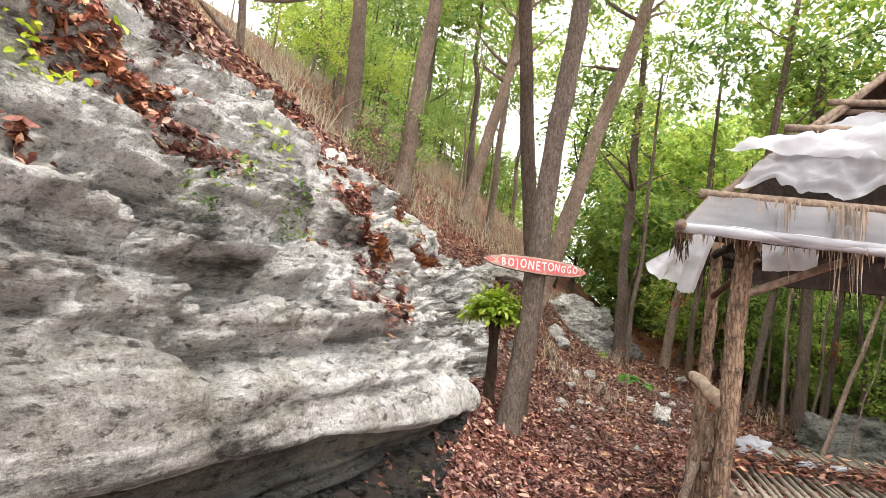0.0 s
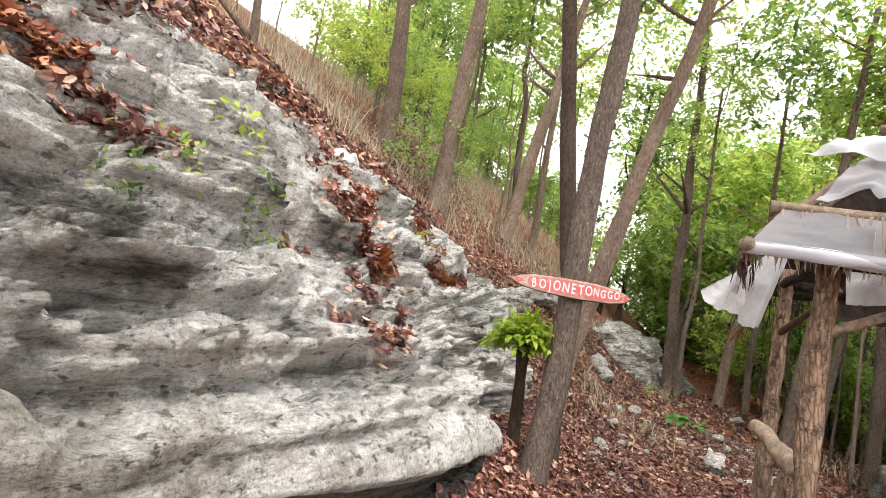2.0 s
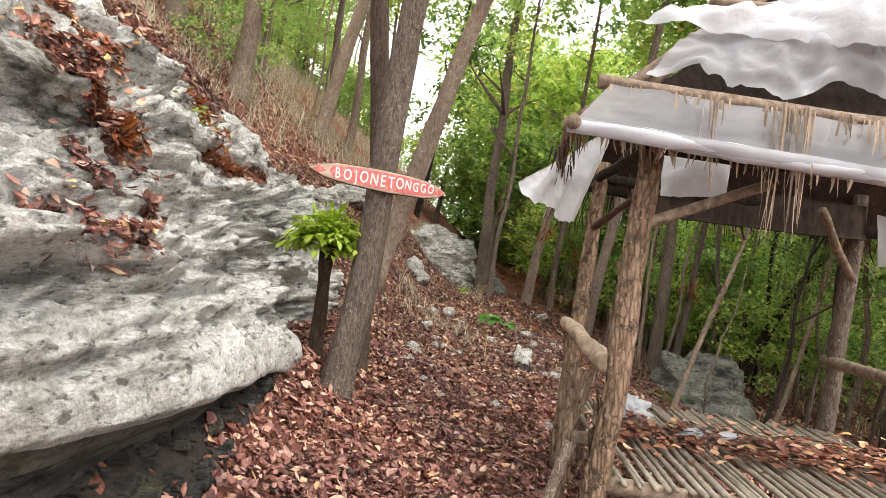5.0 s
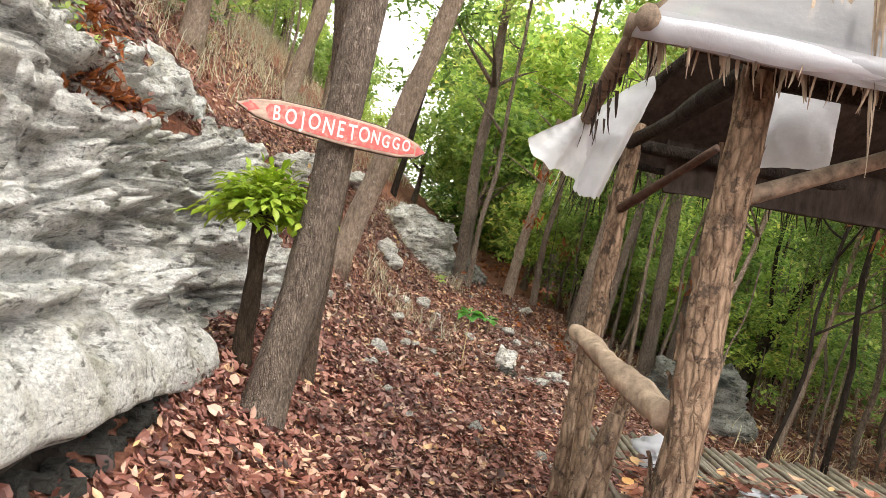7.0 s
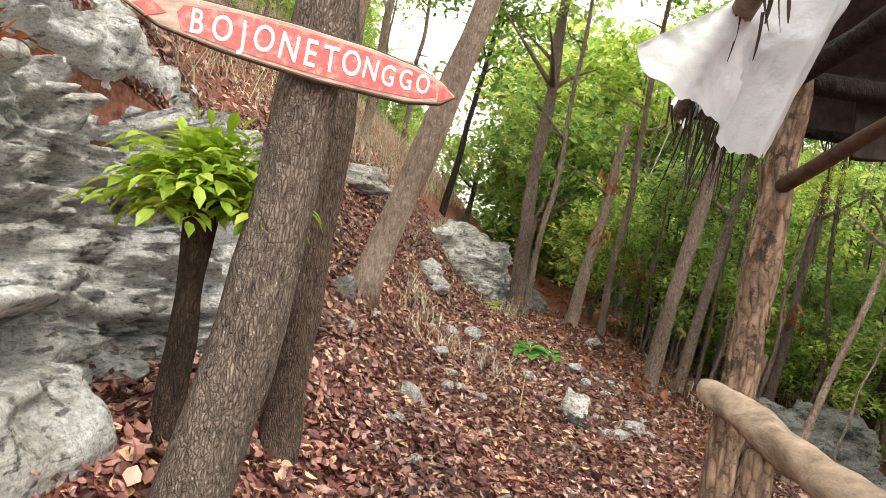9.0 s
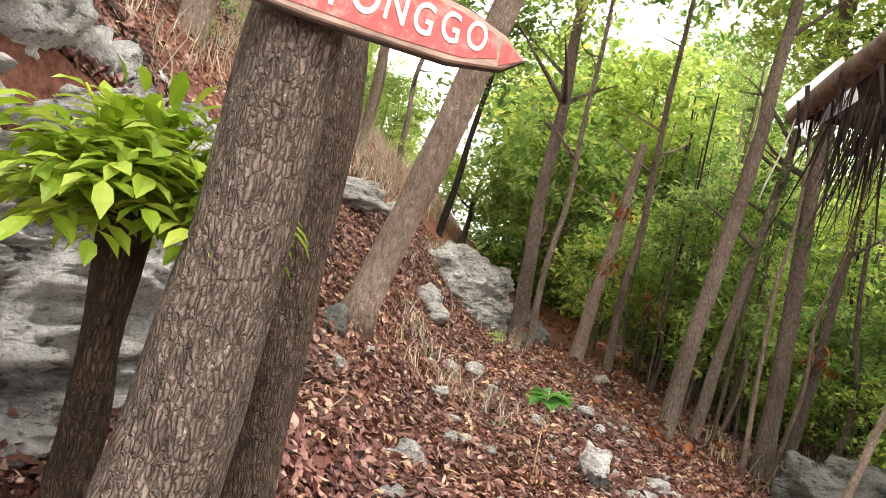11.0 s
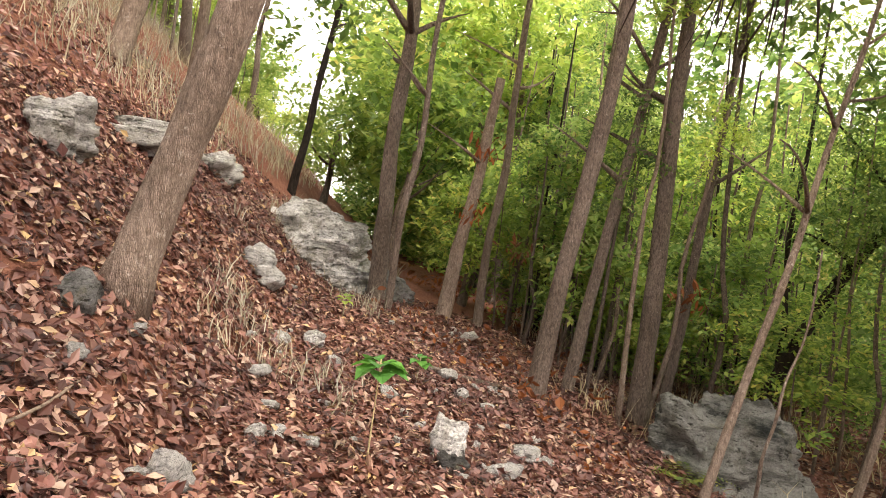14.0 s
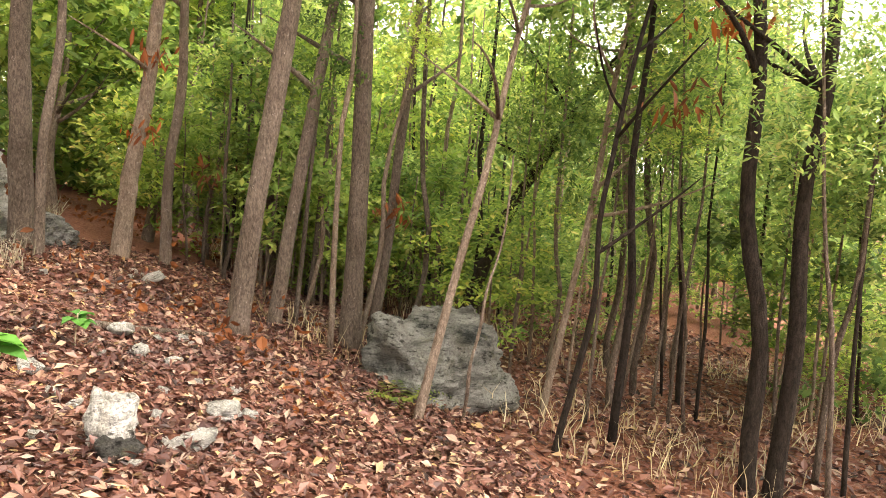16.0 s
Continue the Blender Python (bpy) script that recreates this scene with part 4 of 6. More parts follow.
crag("boulder", (7.84, 12.5, -0.78), (0.96, 0.95, 0.98), M_BOULDER, "dark grey weathered boulder with pale streaks below the path", 5,
     [(-0.2, -0.95, 0.25, 0.6), (-0.15, -0.2, 1, 0.72), (0.75, -0.3, 0.5, 0.68), (-0.95, -0.2, 0.2, 0.8), (-0.55, -0.6, 0.7, 0.7), (0.75, -0.65, -0.1, 0.76), (0.2, 0.3, 1, 0.76)])
crag("rock_outcrop", (3.55, 17.15, 1.12), (0.98, 0.7, 0.82), M_ROCK, "pale cracked limestone outcrop beside the far end of the path", 8,
     [(0.1, -0.9, 0.4, 0.58), (0.3, -0.2, 1, 0.74), (0.95, -0.3, 0.2, 0.74), (-0.6, -0.5, 0.6, 0.74), (0.6, -0.7, 0.4, 0.66), (-0.2, -0.5, 0.9, 0.72)], 0.0, 6, 0.14)
crag("rock_outcrop", (4.75, 17.0, 0.62), (0.4, 0.42, 0.36), M_ROCK2, "grey broken rocks behind the far trees", 9, [(0.1, -0.9, 0.3, 0.6), (0.5, -0.2, 0.8, 0.7), (-0.6, -0.5, 0.5, 0.8)])
rock("white_stone", 3.75, 11.05, (0.15, 0.14, 0.23), M_SOOTED, "white stone with a blackened foot among leaves", 19, 4, 0.25, 0.5, 0.38)
rock("stone", 3.72, 10.9, (0.12, 0.09, 0.09), M_SHADE_SOOT, "black sooty stone at the foot of a white one", 33, 3, 0.3)
rock("rock_outcrop", 0.6, 12.7, (0.3, 0.34, 0.34), M_ROCK, "pale rock step on the leafy slope", 13, 5, 0.42)
rock("rock_outcrop", 1.1, 14.6, (0.55, 0.35, 0.22), M_ROCK, "flat pale rock ledge on the slope", 14, 4, 0.3)
rock("rock_outcrop", 1.9, 16.2, (0.35, 0.3, 0.25), M_ROCK, "flat pale rock ledge on the slope", 15, 4, 0.3)
# grey ledge whose colour carries the shade of the overhang
rock("limestone_ledge", -0.72, 3.8, (0.3, 1.7, 0.2), M_SHADE_SOOT, "low grey ledge in the hollow under the overhang, darkened for shade", 17, 5, 0.35, -0.33, 0.18)


def shaded_earth():
    """Dark earth in the hollow, the overhang's shade put into its colour, its ragged rim sinking into the litter."""
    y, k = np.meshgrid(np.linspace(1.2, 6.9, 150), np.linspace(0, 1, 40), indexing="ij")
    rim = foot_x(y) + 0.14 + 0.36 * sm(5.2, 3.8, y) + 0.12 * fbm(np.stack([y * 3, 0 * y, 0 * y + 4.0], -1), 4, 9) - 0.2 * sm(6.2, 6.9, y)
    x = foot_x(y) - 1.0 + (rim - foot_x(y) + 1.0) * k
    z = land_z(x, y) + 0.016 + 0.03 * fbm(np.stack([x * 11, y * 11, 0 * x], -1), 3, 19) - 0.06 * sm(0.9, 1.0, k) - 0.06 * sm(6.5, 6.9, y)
    tagged(new("shaded_earth", mesh_of("shaded_earth", np.stack([x, y, z], -1).reshape(-1, 3), grid_faces(150, 40), M_EARTH, True)), "dark earth in the hollow under the overhang, shade in its colour", "earth", kind="stuff")


shaded_earth()


def rubble():
    r = np.random.default_rng(77)
    bits = []
    for _ in range(1700):
        y = r.uniform(1.8, 6.6)
        x = float(foot_x(y)) + r.uniform(-0.9, 0.16 + 0.3 * min(1, max(0, (5.2 - y) / 1.5)))
        k = r.uniform(0.012, 0.055)
        p = r.normal(size=(8, 3))
        p /= np.linalg.norm(p, axis=1)[:, None]
        c = np.array([[-1, -1, -1], [1, -1, -1], [1, 1, -1], [-1, 1, -1], [-1, -1, 1], [1, -1, 1], [1, 1, 1], [-1, 1, 1]]) * 0.7 + p * 0.35
        v = c * k * np.array([1, 1, 0.6]) + np.array([x, y, float(land_z(x, y)) + 0.02 + k * 0.25])
        bits.append((v, np.array([[0, 3, 2, 1], [4, 5, 6, 7], [0, 1, 5, 4], [1, 2, 6, 5], [2, 3, 7, 6], [3, 0, 4, 7]])))
    v, f = merge(bits)
    # stones coloured darker than their grey, as the recess lies in shade
    tagged(new("rubble", mesh_of("rubble", v, f, M_SHADE_SOOT)), "dark grey rubble in the hollow under the overhang, darkened for shade", "rubble", kind="stuff")


rubble()


# ---- stones on the path ----
def stones():
    r = np.random.default_rng(31)
    shapes = [rock_mesh("stone", M_STONE, (1, r.uniform(0.7, 1), r.uniform(0.5, 0.8)), 40 + i, 3, 0.25) for i in range(6)]
    big = [(4.29, 11.12, 0.1), (4.66, 11.53, 0.11), (4.97, 11.97, 0.06), (4.88, 11.55, 0.06), (4.71, 12.6, 0.07), (4.5, 12.77, 0.08), (3.63, 12.44, 0.09),
           (3.17, 12.87, 0.08), (3.03, 13.33, 0.12), (2.4, 12.01, 0.09), (2.66, 13.02, 0.09), (2.32, 10.74, 0.06), (2.46, 10.82, 0.07), (2.46, 11.37, 0.07),
           (5.64, 15.53, 0.13), (4.52, 13.24, 0.1), (2.48, 14.43, 0.19), (2.59, 14.21, 0.16), (1.85, 9.84, 0.09)]
    spots = [(x, y, s, "pale limestone stone half buried in fallen leaves") for x, y, s in big]
    for _ in range(70):
        y = r.uniform(7.5, 16)
        x = r.uniform(-1.9, 1.2) + 0.3 * y
        spots.append((x, y, r.uniform(0.02, 0.055), "small pale stone among fallen leaves"))
    for x, y, s, lab in spots:
        ob = new("stone", shapes[int(r.integers(6))])
        ob.location = (x, y, float(land_z(x, y)) + s * 0.6)
        s *= 1.2
        ob.scale = (s, s, s * r.uniform(0.8, 1.3))
        ob.rotation_euler = (r.uniform(-0.4, 0.4), r.uniform(-0.4, 0.4), r.uniform(0, 6))
        tagged(ob, lab, "stone", "stones on the path")


stones()

# ---- the sign on the leaning tree ----
M_SIGN = plain("old_sign_board", (0.4, 0.29, 0.23), 0.85, 0.45, 9, (1, 4, 4), 0.4)


def worn_paint(name, col, under, scale, lo, hi):
    m, n, l, b = material(name)
    t = noise_node(n, l, scale, 8, 0.75)
    k = ramp(n, l, t.outputs[0], [(lo, (0, 0, 0)), (hi, (1, 1, 1))])
    shade = ramp(n, l, noise_node(n, l, 60, 4, 0.7).outputs[0], [(0.3, tuple(0.75 * c for c in col)), (0.7, col)])
    l.new(blend(n, l, under, shade.outputs[0], k.outputs[0]), b.inputs["Base Color"])
    b.inputs["Roughness"].default_value = 0.8
    return m


M_RED = worn_paint("worn_red_paint", (0.56, 0.12, 0.11), (0.42, 0.28, 0.23), 22, 0.36, 0.5)
M_WHITE = worn_paint("worn_white_paint", (0.74, 0.7, 0.68), (0.55, 0.2, 0.18), 26, 0.3, 0.42)
M_EDGE = plain("dark_board_edge", (0.06, 0.04, 0.03), 0.9, 0.3, 20, None, 0.2)


def slab(outline, depth, mat, name, y0=0.0):
    """A flat board in the x-z plane with a thickness towards +y, its edges eased."""
    bm = bmesh.new()
    vs = [bm.verts.new((x, y0, z)) for x, z in outline]
    f = bm.faces.new(vs)
    ext = bmesh.ops.extrude_face_region(bm, geom=[f])
    for e in ext["geom"]:
        if isinstance(e, bmesh.types.BMVert):
            e.co.y += depth
    bmesh.ops.recalc_face_normals(bm, faces=bm.faces[:])
    bmesh.ops.bevel(bm, geom=[e for e in bm.edges], offset=min(0.004, depth * 0.3), segments=1, affect="EDGES")
    me = bpy.data.meshes.new(name)
    bm.to_mesh(me)
    bm.free()
    me.materials.append(mat)
    return me


def lettering(text, size, mat, name, depth=0.001):
    cu = bpy.data.curves.new(name, "FONT")
    cu.body, cu.size, cu.extrude, cu.align_x, cu.align_y = text, size, depth, "CENTER", "CENTER"
    cu.offset = 0.0015
    tmp = bpy.data.objects.new(name, cu)
    me = bpy.data.meshes.new_from_object(tmp)
    bpy.data.objects.remove(tmp)
    me.materials.clear()
    me.materials.append(mat)
    return me


def make_sign():
    left, right = np.array([0.363, 6.66, 1.965]), np.array([1.469, 6.9, 1.925])
    mid, along = (left + right) / 2, right - left
    L = float(np.linalg.norm(along))
    yaw = math.atan2(along[1], along[0])
    board = empty("sign_board", tuple(mid))
    board.rotation_euler = (radians(-2), math.asin(-along[2] / L), yaw)
    tagged(board, "narrow pointed wooden sign, white letters on red, nailed to tree", "sign")
    top = [(-L / 2, 0.005), (-0.42 * L, 0.045), (-0.3 * L, 0.072), (-0.05 * L, 0.083), (0.2 * L, 0.078), (0.36 * L, 0.06), (0.45 * L, 0.03), (L / 2, -0.01)]
    low = [(0.45 * L, -0.05), (0.33 * L, -0.075), (0.05 * L, -0.083), (-0.22 * L, -0.07), (-0.4 * L, -0.045)]
    put("board", slab(top + low, 0.022, M_SIGN, "board"), board)
    put("edge", slab([(x * 1.006, z * 1.09) for x, z in top + low], 0.014, M_EDGE, "edge", 0.005), board, "dark weathered edge of the board")
    r = random.Random(4)
    # white letters on a hand-painted red field
    field = [(-0.36 * L, 0.012), (-0.345 * L, 0.04), (-0.2 * L, 0.062), (0.0, 0.068), (0.2 * L, 0.062), (0.34 * L, 0.047), (0.425 * L, 0.024), (0.435 * L, -0.03),
             (0.36 * L, -0.056), (0.2 * L, -0.066), (0.0, -0.066), (-0.2 * L, -0.058), (-0.34 * L, -0.042)]
    put("painted_field", slab(field, 0.002, M_RED, "painted_field", -0.0016), board, "worn red paint behind the letters")
    spots = [-0.305, -0.235, -0.175, -0.118, -0.044, 0.02, 0.082, 0.146, 0.208, 0.266, 0.324, 0.382]
    for ch, s in zip("BOJONETONGGO", spots):
        size = 0.142 - 0.075 * abs(s) - (0.012 if s > 0.2 else 0)
        ob = put("letter", lettering(ch, size, M_WHITE, "letter", 0.0009), board)
        ob.rotation_euler = (radians(90), r.uniform(-0.07, 0.07), 0)
        ob.scale = (0.66, 0.95, 1.0)
        ob.location = (s * L, -0.0026, -0.002 + r.uniform(-0.004, 0.004))
    put("arrow", slab([(-0.475 * L, 0.004), (-0.44 * L, 0.02), (-0.44 * L, 0.035), (-0.385 * L, 0.0), (-0.44 * L, -0.03), (-0.44 * L, -0.014)], 0.002, M_RED, "arrow", -0.0025), board, "painted red arrow")
    put("tip", slab([(0.44 * L, 0.02), (0.495 * L, -0.012), (0.44 * L, -0.045)], 0.002, M_RED, "tip", -0.0025), board, "red painted tip")


make_sign()


# ---- leafy stump ----
def make_stump_plant():
    base = (0.56, 7.2, float(land_z(0.56, 7.2)))
    root = empty("sprouting_stump", base)
    tagged(root, "short dark stump sprouting a round head of bright green leaves", "plant")
    h = 1.42 - base[2]
    line = trunk_line((0, 0, -0.15), (0.03, 0.0, h), 12, 0.03, 5)
    put("trunk", tube_mesh("trunk", line, np.array([0.085, 0.08, 0.066, 0.06, 0.058, 0.057, 0.056, 0.055, 0.056, 0.06, 0.062, 0.058]), M_BARK_D2, 14, 0.18, 4), root)
    r = np.random.default_rng(8)
    bits, stems = [], []
    for i in range(160):
        a = r.uniform(0, 2 * np.pi)
        el = r.uniform(0.1, 1.5)
        L = r.uniform(0.26, 0.42)
        d = np.array([np.cos(a) * np.cos(el), np.sin(a) * np.cos(el), np.sin(el)])
        s = np.array([0.03, 0, h - 0.04]) + d * np.array([0.05, 0.05, 0.0])
        k = np.linspace(0, 1, 7)[:, None]
        pts = s + d * L * k + np.array([0, 0, -0.09]) * k ** 2
        stems.append((pts, 0.0035))
        for j in range(2, 7):
            for side in ((-1, 1) if j < 6 else (0,)):
                t = pts[j] - pts[j - 1]
                t /= np.linalg.norm(t)
                out = np.cross(t, [0, 0, 1.0])
                out /= np.linalg.norm(out) + 1e-6
                al = t * 0.65 + out * side * 0.9 + np.array([0, 0, -0.45]) + r.normal(size=3) * 0.15
                al /= np.linalg.norm(al)
                up = np.array([0, 0, 1.0]) + r.normal(size=3) * 0.25
                ac = np.cross(up, al)
                ac /= np.linalg.norm(ac)
                sz = r.uniform(0.075, 0.118)
                c = pts[j] + al * sz * 0.5
                bits.append((c, sz, al, ac, np.cross(al, ac)))
    c, sz, al, ac, nr = (np.array(x) for x in zip(*bits))
    v, f = leaves_curled(c, sz, al, ac, nr, np.full(len(c), -0.18), 0.2)
    put("foliage", mesh_of("foliage", v, f, M_BRIGHT, False), root, "bright green pointed leaflets")
    for pts, rr in stems[:24]:
        put("leaf_stalk", tube_mesh("leaf_stalk", pts, rr, M_BRIGHT, 5), root)


M_BARK_D2 = bark("dark_brown_stump_bark", (0.04, 0.028, 0.02), (0.14, 0.1, 0.07), (0.2, 0.17, 0.14), 1.0, 0.7)
make_stump_plant()

# ---- the hut ----
A, B = np.array([0.951, -0.309, 0]), np.array([0.309, 0.951, 0])
P1 = np.array([2.13, 5.0, 0.0])


def hut_at(a, b2, z):
    return P1 + A * a + B * b2 + np.array([0, 0, z])


hut = empty("hut", tuple(hut_at(1.1, 1.0, -0.3)))
tagged(hut, "ruined open pole hut with a tattered thatch and plastic roof", "hut")
HO = np.array(hut.location)


def pole(name, a, b2, r0, r1=None, mat=M_POLE, label="", n=10, wob=0.02, seed=0, sides=10, rough=0.16, parent=None):
    line = trunk_line(np.array(a) - HO, np.array(b2) - HO, n, wob, seed)
    return put(name, tube_mesh(name, line, np.linspace(r0, r0 if r1 is None else r1, n), mat, sides, rough, seed), parent or hut, label)


def flake_mesh(seed):
    r = np.random.default_rng(seed)
    u, v = np.meshgrid(np.linspace(-1, 1, 4), np.linspace(-1, 1, 5), indexing="ij")
    x = u * 0.016 * (1 - 0.3 * v ** 2) + 0.003 * vnoise(np.stack([u, v, 0 * u + seed], -1) * 2, seed)
    z = v * 0.05 + 0.008 * vnoise(np.stack([u * 2, v, 0 * u], -1), seed)
    y = -0.012 * np.maximum(v, 0) ** 2 + 0.01 * u ** 2
    p = np.stack([x, y, z], -1).reshape(-1, 3)
    f = grid_faces(4, 5)
    return mesh_of("bark_flake", np.vstack([p, p + [0, 0.004, 0]]), np.vstack([f, f[:, ::-1] + len(p)]), M_POST)


FLAKES = [flake_mesh(i) for i in range(5)]


def flakes(post, a, b2, r0, count, seed):
    """Curling plates of bark on a post."""
    r = np.random.default_rng(seed)
    a, b2 = np.array(a) - HO, np.array(b2) - HO
    for i in range(count):
        ang = r.uniform(0, 2 * np.pi)
        c = a + (b2 - a) * r.uniform(0.05, 0.98) + np.array([np.cos(ang), np.sin(ang), 0]) * r0
        ob = put("bark_flake", FLAKES[i % 5], post)
        ob.location = c
        ob.rotation_euler = (r.uniform(-0.05, 0.1), r.uniform(-0.15, 0.15), ang + np.pi / 2)
        s = r.uniform(0.6, 1.7)
        ob.scale = (s, 1, s * r.uniform(0.8, 1.5))


q1, q1t = (2.07, 4.98, -0.3), (2.26, 5.0, 2.3)
post1 = pole("post", q1, q1t, 0.072, 0.062, M_POST, "thick post with flaking bark", 26, 0.03, 1, 18, 0.2)
flakes(post1, q1, q1t, 0.068, 60, 3)
q2, q2t = (2.68, 6.86, -0.45), (2.8, 6.86, 2.35)
post2 = pole("post", q2, q2t, 0.066, 0.058, M_POST, "post with dark flaking bark", 24, 0.06, 2, 16, 0.22)
flakes(post2, q2, q2t, 0.062, 40, 4)
pole("post", (4.7, 6.3, -0.85), (4.86, 6.3, 2.3), 0.075, 0.065, M_BARK, "", 14, 0.03, 3, 12)
pole("post", hut_at(2.2, 0.0, -0.8), hut_at(2.25, 0.0, 2.2), 0.08, 0.07, M_POST, "", 14, 0.03, 4, 12)
# rails and struts
M_RAIL = plain("stripped_pale_wood", (0.4, 0.3, 0.22), 0.8, 0.5, 16, (1, 0.5, 1), 0.7, 0.02)
pole("rail", (2.64, 6.88, 0.96), (2.18, 5.08, 0.9), 0.056, 0.064, M_RAIL, "stripped pale knotty rail pole", 30, 0.05, 5, 16, 0.26)
pole("rail", (4.78, 6.4, 0.9), hut_at(2.2, -0.1, 0.9), 0.045, 0.05, M_POLE, "", 10, 0.03, 6)
pole("strut", (2.5, 6.35, 0.88), (2.52, 6.3, -0.35), 0.045, 0.055, M_POST, "", 8, 0.02, 7)
pole("strut", (2.56, 5.95, 0.86), (2.3, 6.05, 0.0), 0.04, 0.05, M_POST, "", 8, 0.03, 8)
pole("strut", (2.1, 5.3, 0.85), (1.98, 5.2, -0.1), 0.035, 0.045, M_POST, "", 8, 0.03, 9)
pole("strut", (2.02, 5.15, 0.45), (1.88, 5.1, 0.05), 0.04, 0.03, M_BARK_P, "", 8, 0.03, 19)
pole("brace", (2.76, 6.84, 1.78), (2.82, 6.0, 2.12), 0.03, 0.022, M_RAFTER, "", 8, 0.03, 10)
pole("brace", (2.2, 5.0, 1.72), hut_at(0.8, 0.15, 2.05), 0.035, 0.03, M_POLE, "", 8, 0.03, 11)
pole("brace", (4.82, 6.25, 1.6), hut_at(1.7, 1.6, 2.1), 0.035, 0.03, M_POLE, "", 8, 0.03, 12)
# roof poles
EL, ER = np.array([1.72, 4.9, 2.21]), np.array([4.45, 4.02, 1.98])
P2L, P2R = np.array([1.93, 4.92, 2.47]), np.array([4.5, 4.1, 2.28])
P3L, P3R = np.array([2.66, 5.05, 3.08]), np.array([4.5, 4.5, 2.98])
P4L, P4R = np.array([3.08, 5.25, 3.38]), np.array([4.2, 4.9, 3.36])
AP, AP2 = np.array([3.5, 5.38, 3.68]), np.array([4.6, 5.05, 3.7])
BL, BR = hut_at(-0.28, 2.55, 2.2), hut_at(2.7, 2.4, 2.0)
pole("eave_pole", EL - A * 0.05, ER, 0.035, 0.035, M_POLE, "eave pole wrapped in plastic", 14, 0.03, 13)
pole("purlin", P2L - A * 0.08, P2R, 0.04, 0.032, M_POLE, "", 14, 0.03, 14)
pole("purlin", P3L - A * 0.12, P3R, 0.032, 0.028, M_POLE, "", 12, 0.03, 15)
pole("purlin", P3L - A * 0.1 + np.array([0, 0, -0.06]), P3R + np.array([0, 0, -0.05]), 0.022, 0.02, M_POLE, "", 12, 0.02, 25)
pole("purlin", P4L - A * 0.1, P4R, 0.028, 0.025, M_POLE, "", 12, 0.03, 16)
pole("purlin", P4L + np.array([0.02, 0.06, -0.06]), P4R + np.array([0, 0.05, -0.06]), 0.022, 0.022, M_POLE, "", 12, 0.02, 26)
pole("ridge_pole", AP - A * 0.05, AP2, 0.03, 0.03, M_POLE, "", 10, 0.02, 17)
pole("eave_pole", EL - B * 0.1, BL + B * 0.1, 0.04, 0.035, M_POLE, "", 14, 0.04, 18)
pole("eave_pole", BL, BR, 0.035, 0.035, M_BARK_D, "", 12, 0.03, 20)
pole("rafter", EL + np.array([0.05, 0, 0.05]), AP + (AP - EL) * 0.06, 0.036, 0.03, M_POLE, "", 12, 0.03, 21)
pole("rafter", EL + np.array([0.16, 0.02, 0.02]), AP + (AP - EL) * 0.04, 0.026, 0.024, M_POLE, "", 12, 0.03, 27)
pole("rafter", BL, AP, 0.034, 0.03, M_BARK_D, "", 12, 0.03, 22)
pole("rafter", BR, AP2, 0.034, 0.03, M_BARK_D, "", 12, 0.03, 23)
pole("rafter", AP + (AP - P4R) * 0.02, P4R - np.array([0.35, -0.05, -0.02]), 0.028, 0.026, M_POLE, "", 8, 0.02, 24)
pole("tie_beam", (2.24, 5.0, 2.2), (2.8, 6.95, 2.22), 0.045, 0.04, M_BARK_D, "", 12, 0.03, 28)
pole("tie_beam", (2.78, 6.86, 2.22), (4.86, 6.3, 2.1), 0.045, 0.04, M_BARK_D, "", 12, 0.03, 29)
pole("tie_beam", (2.2, 5.0, 2.18), hut_at(2.25, 0.0, 2.05), 0.04, 0.035, M_BARK_D, "", 12, 0.03, 30)


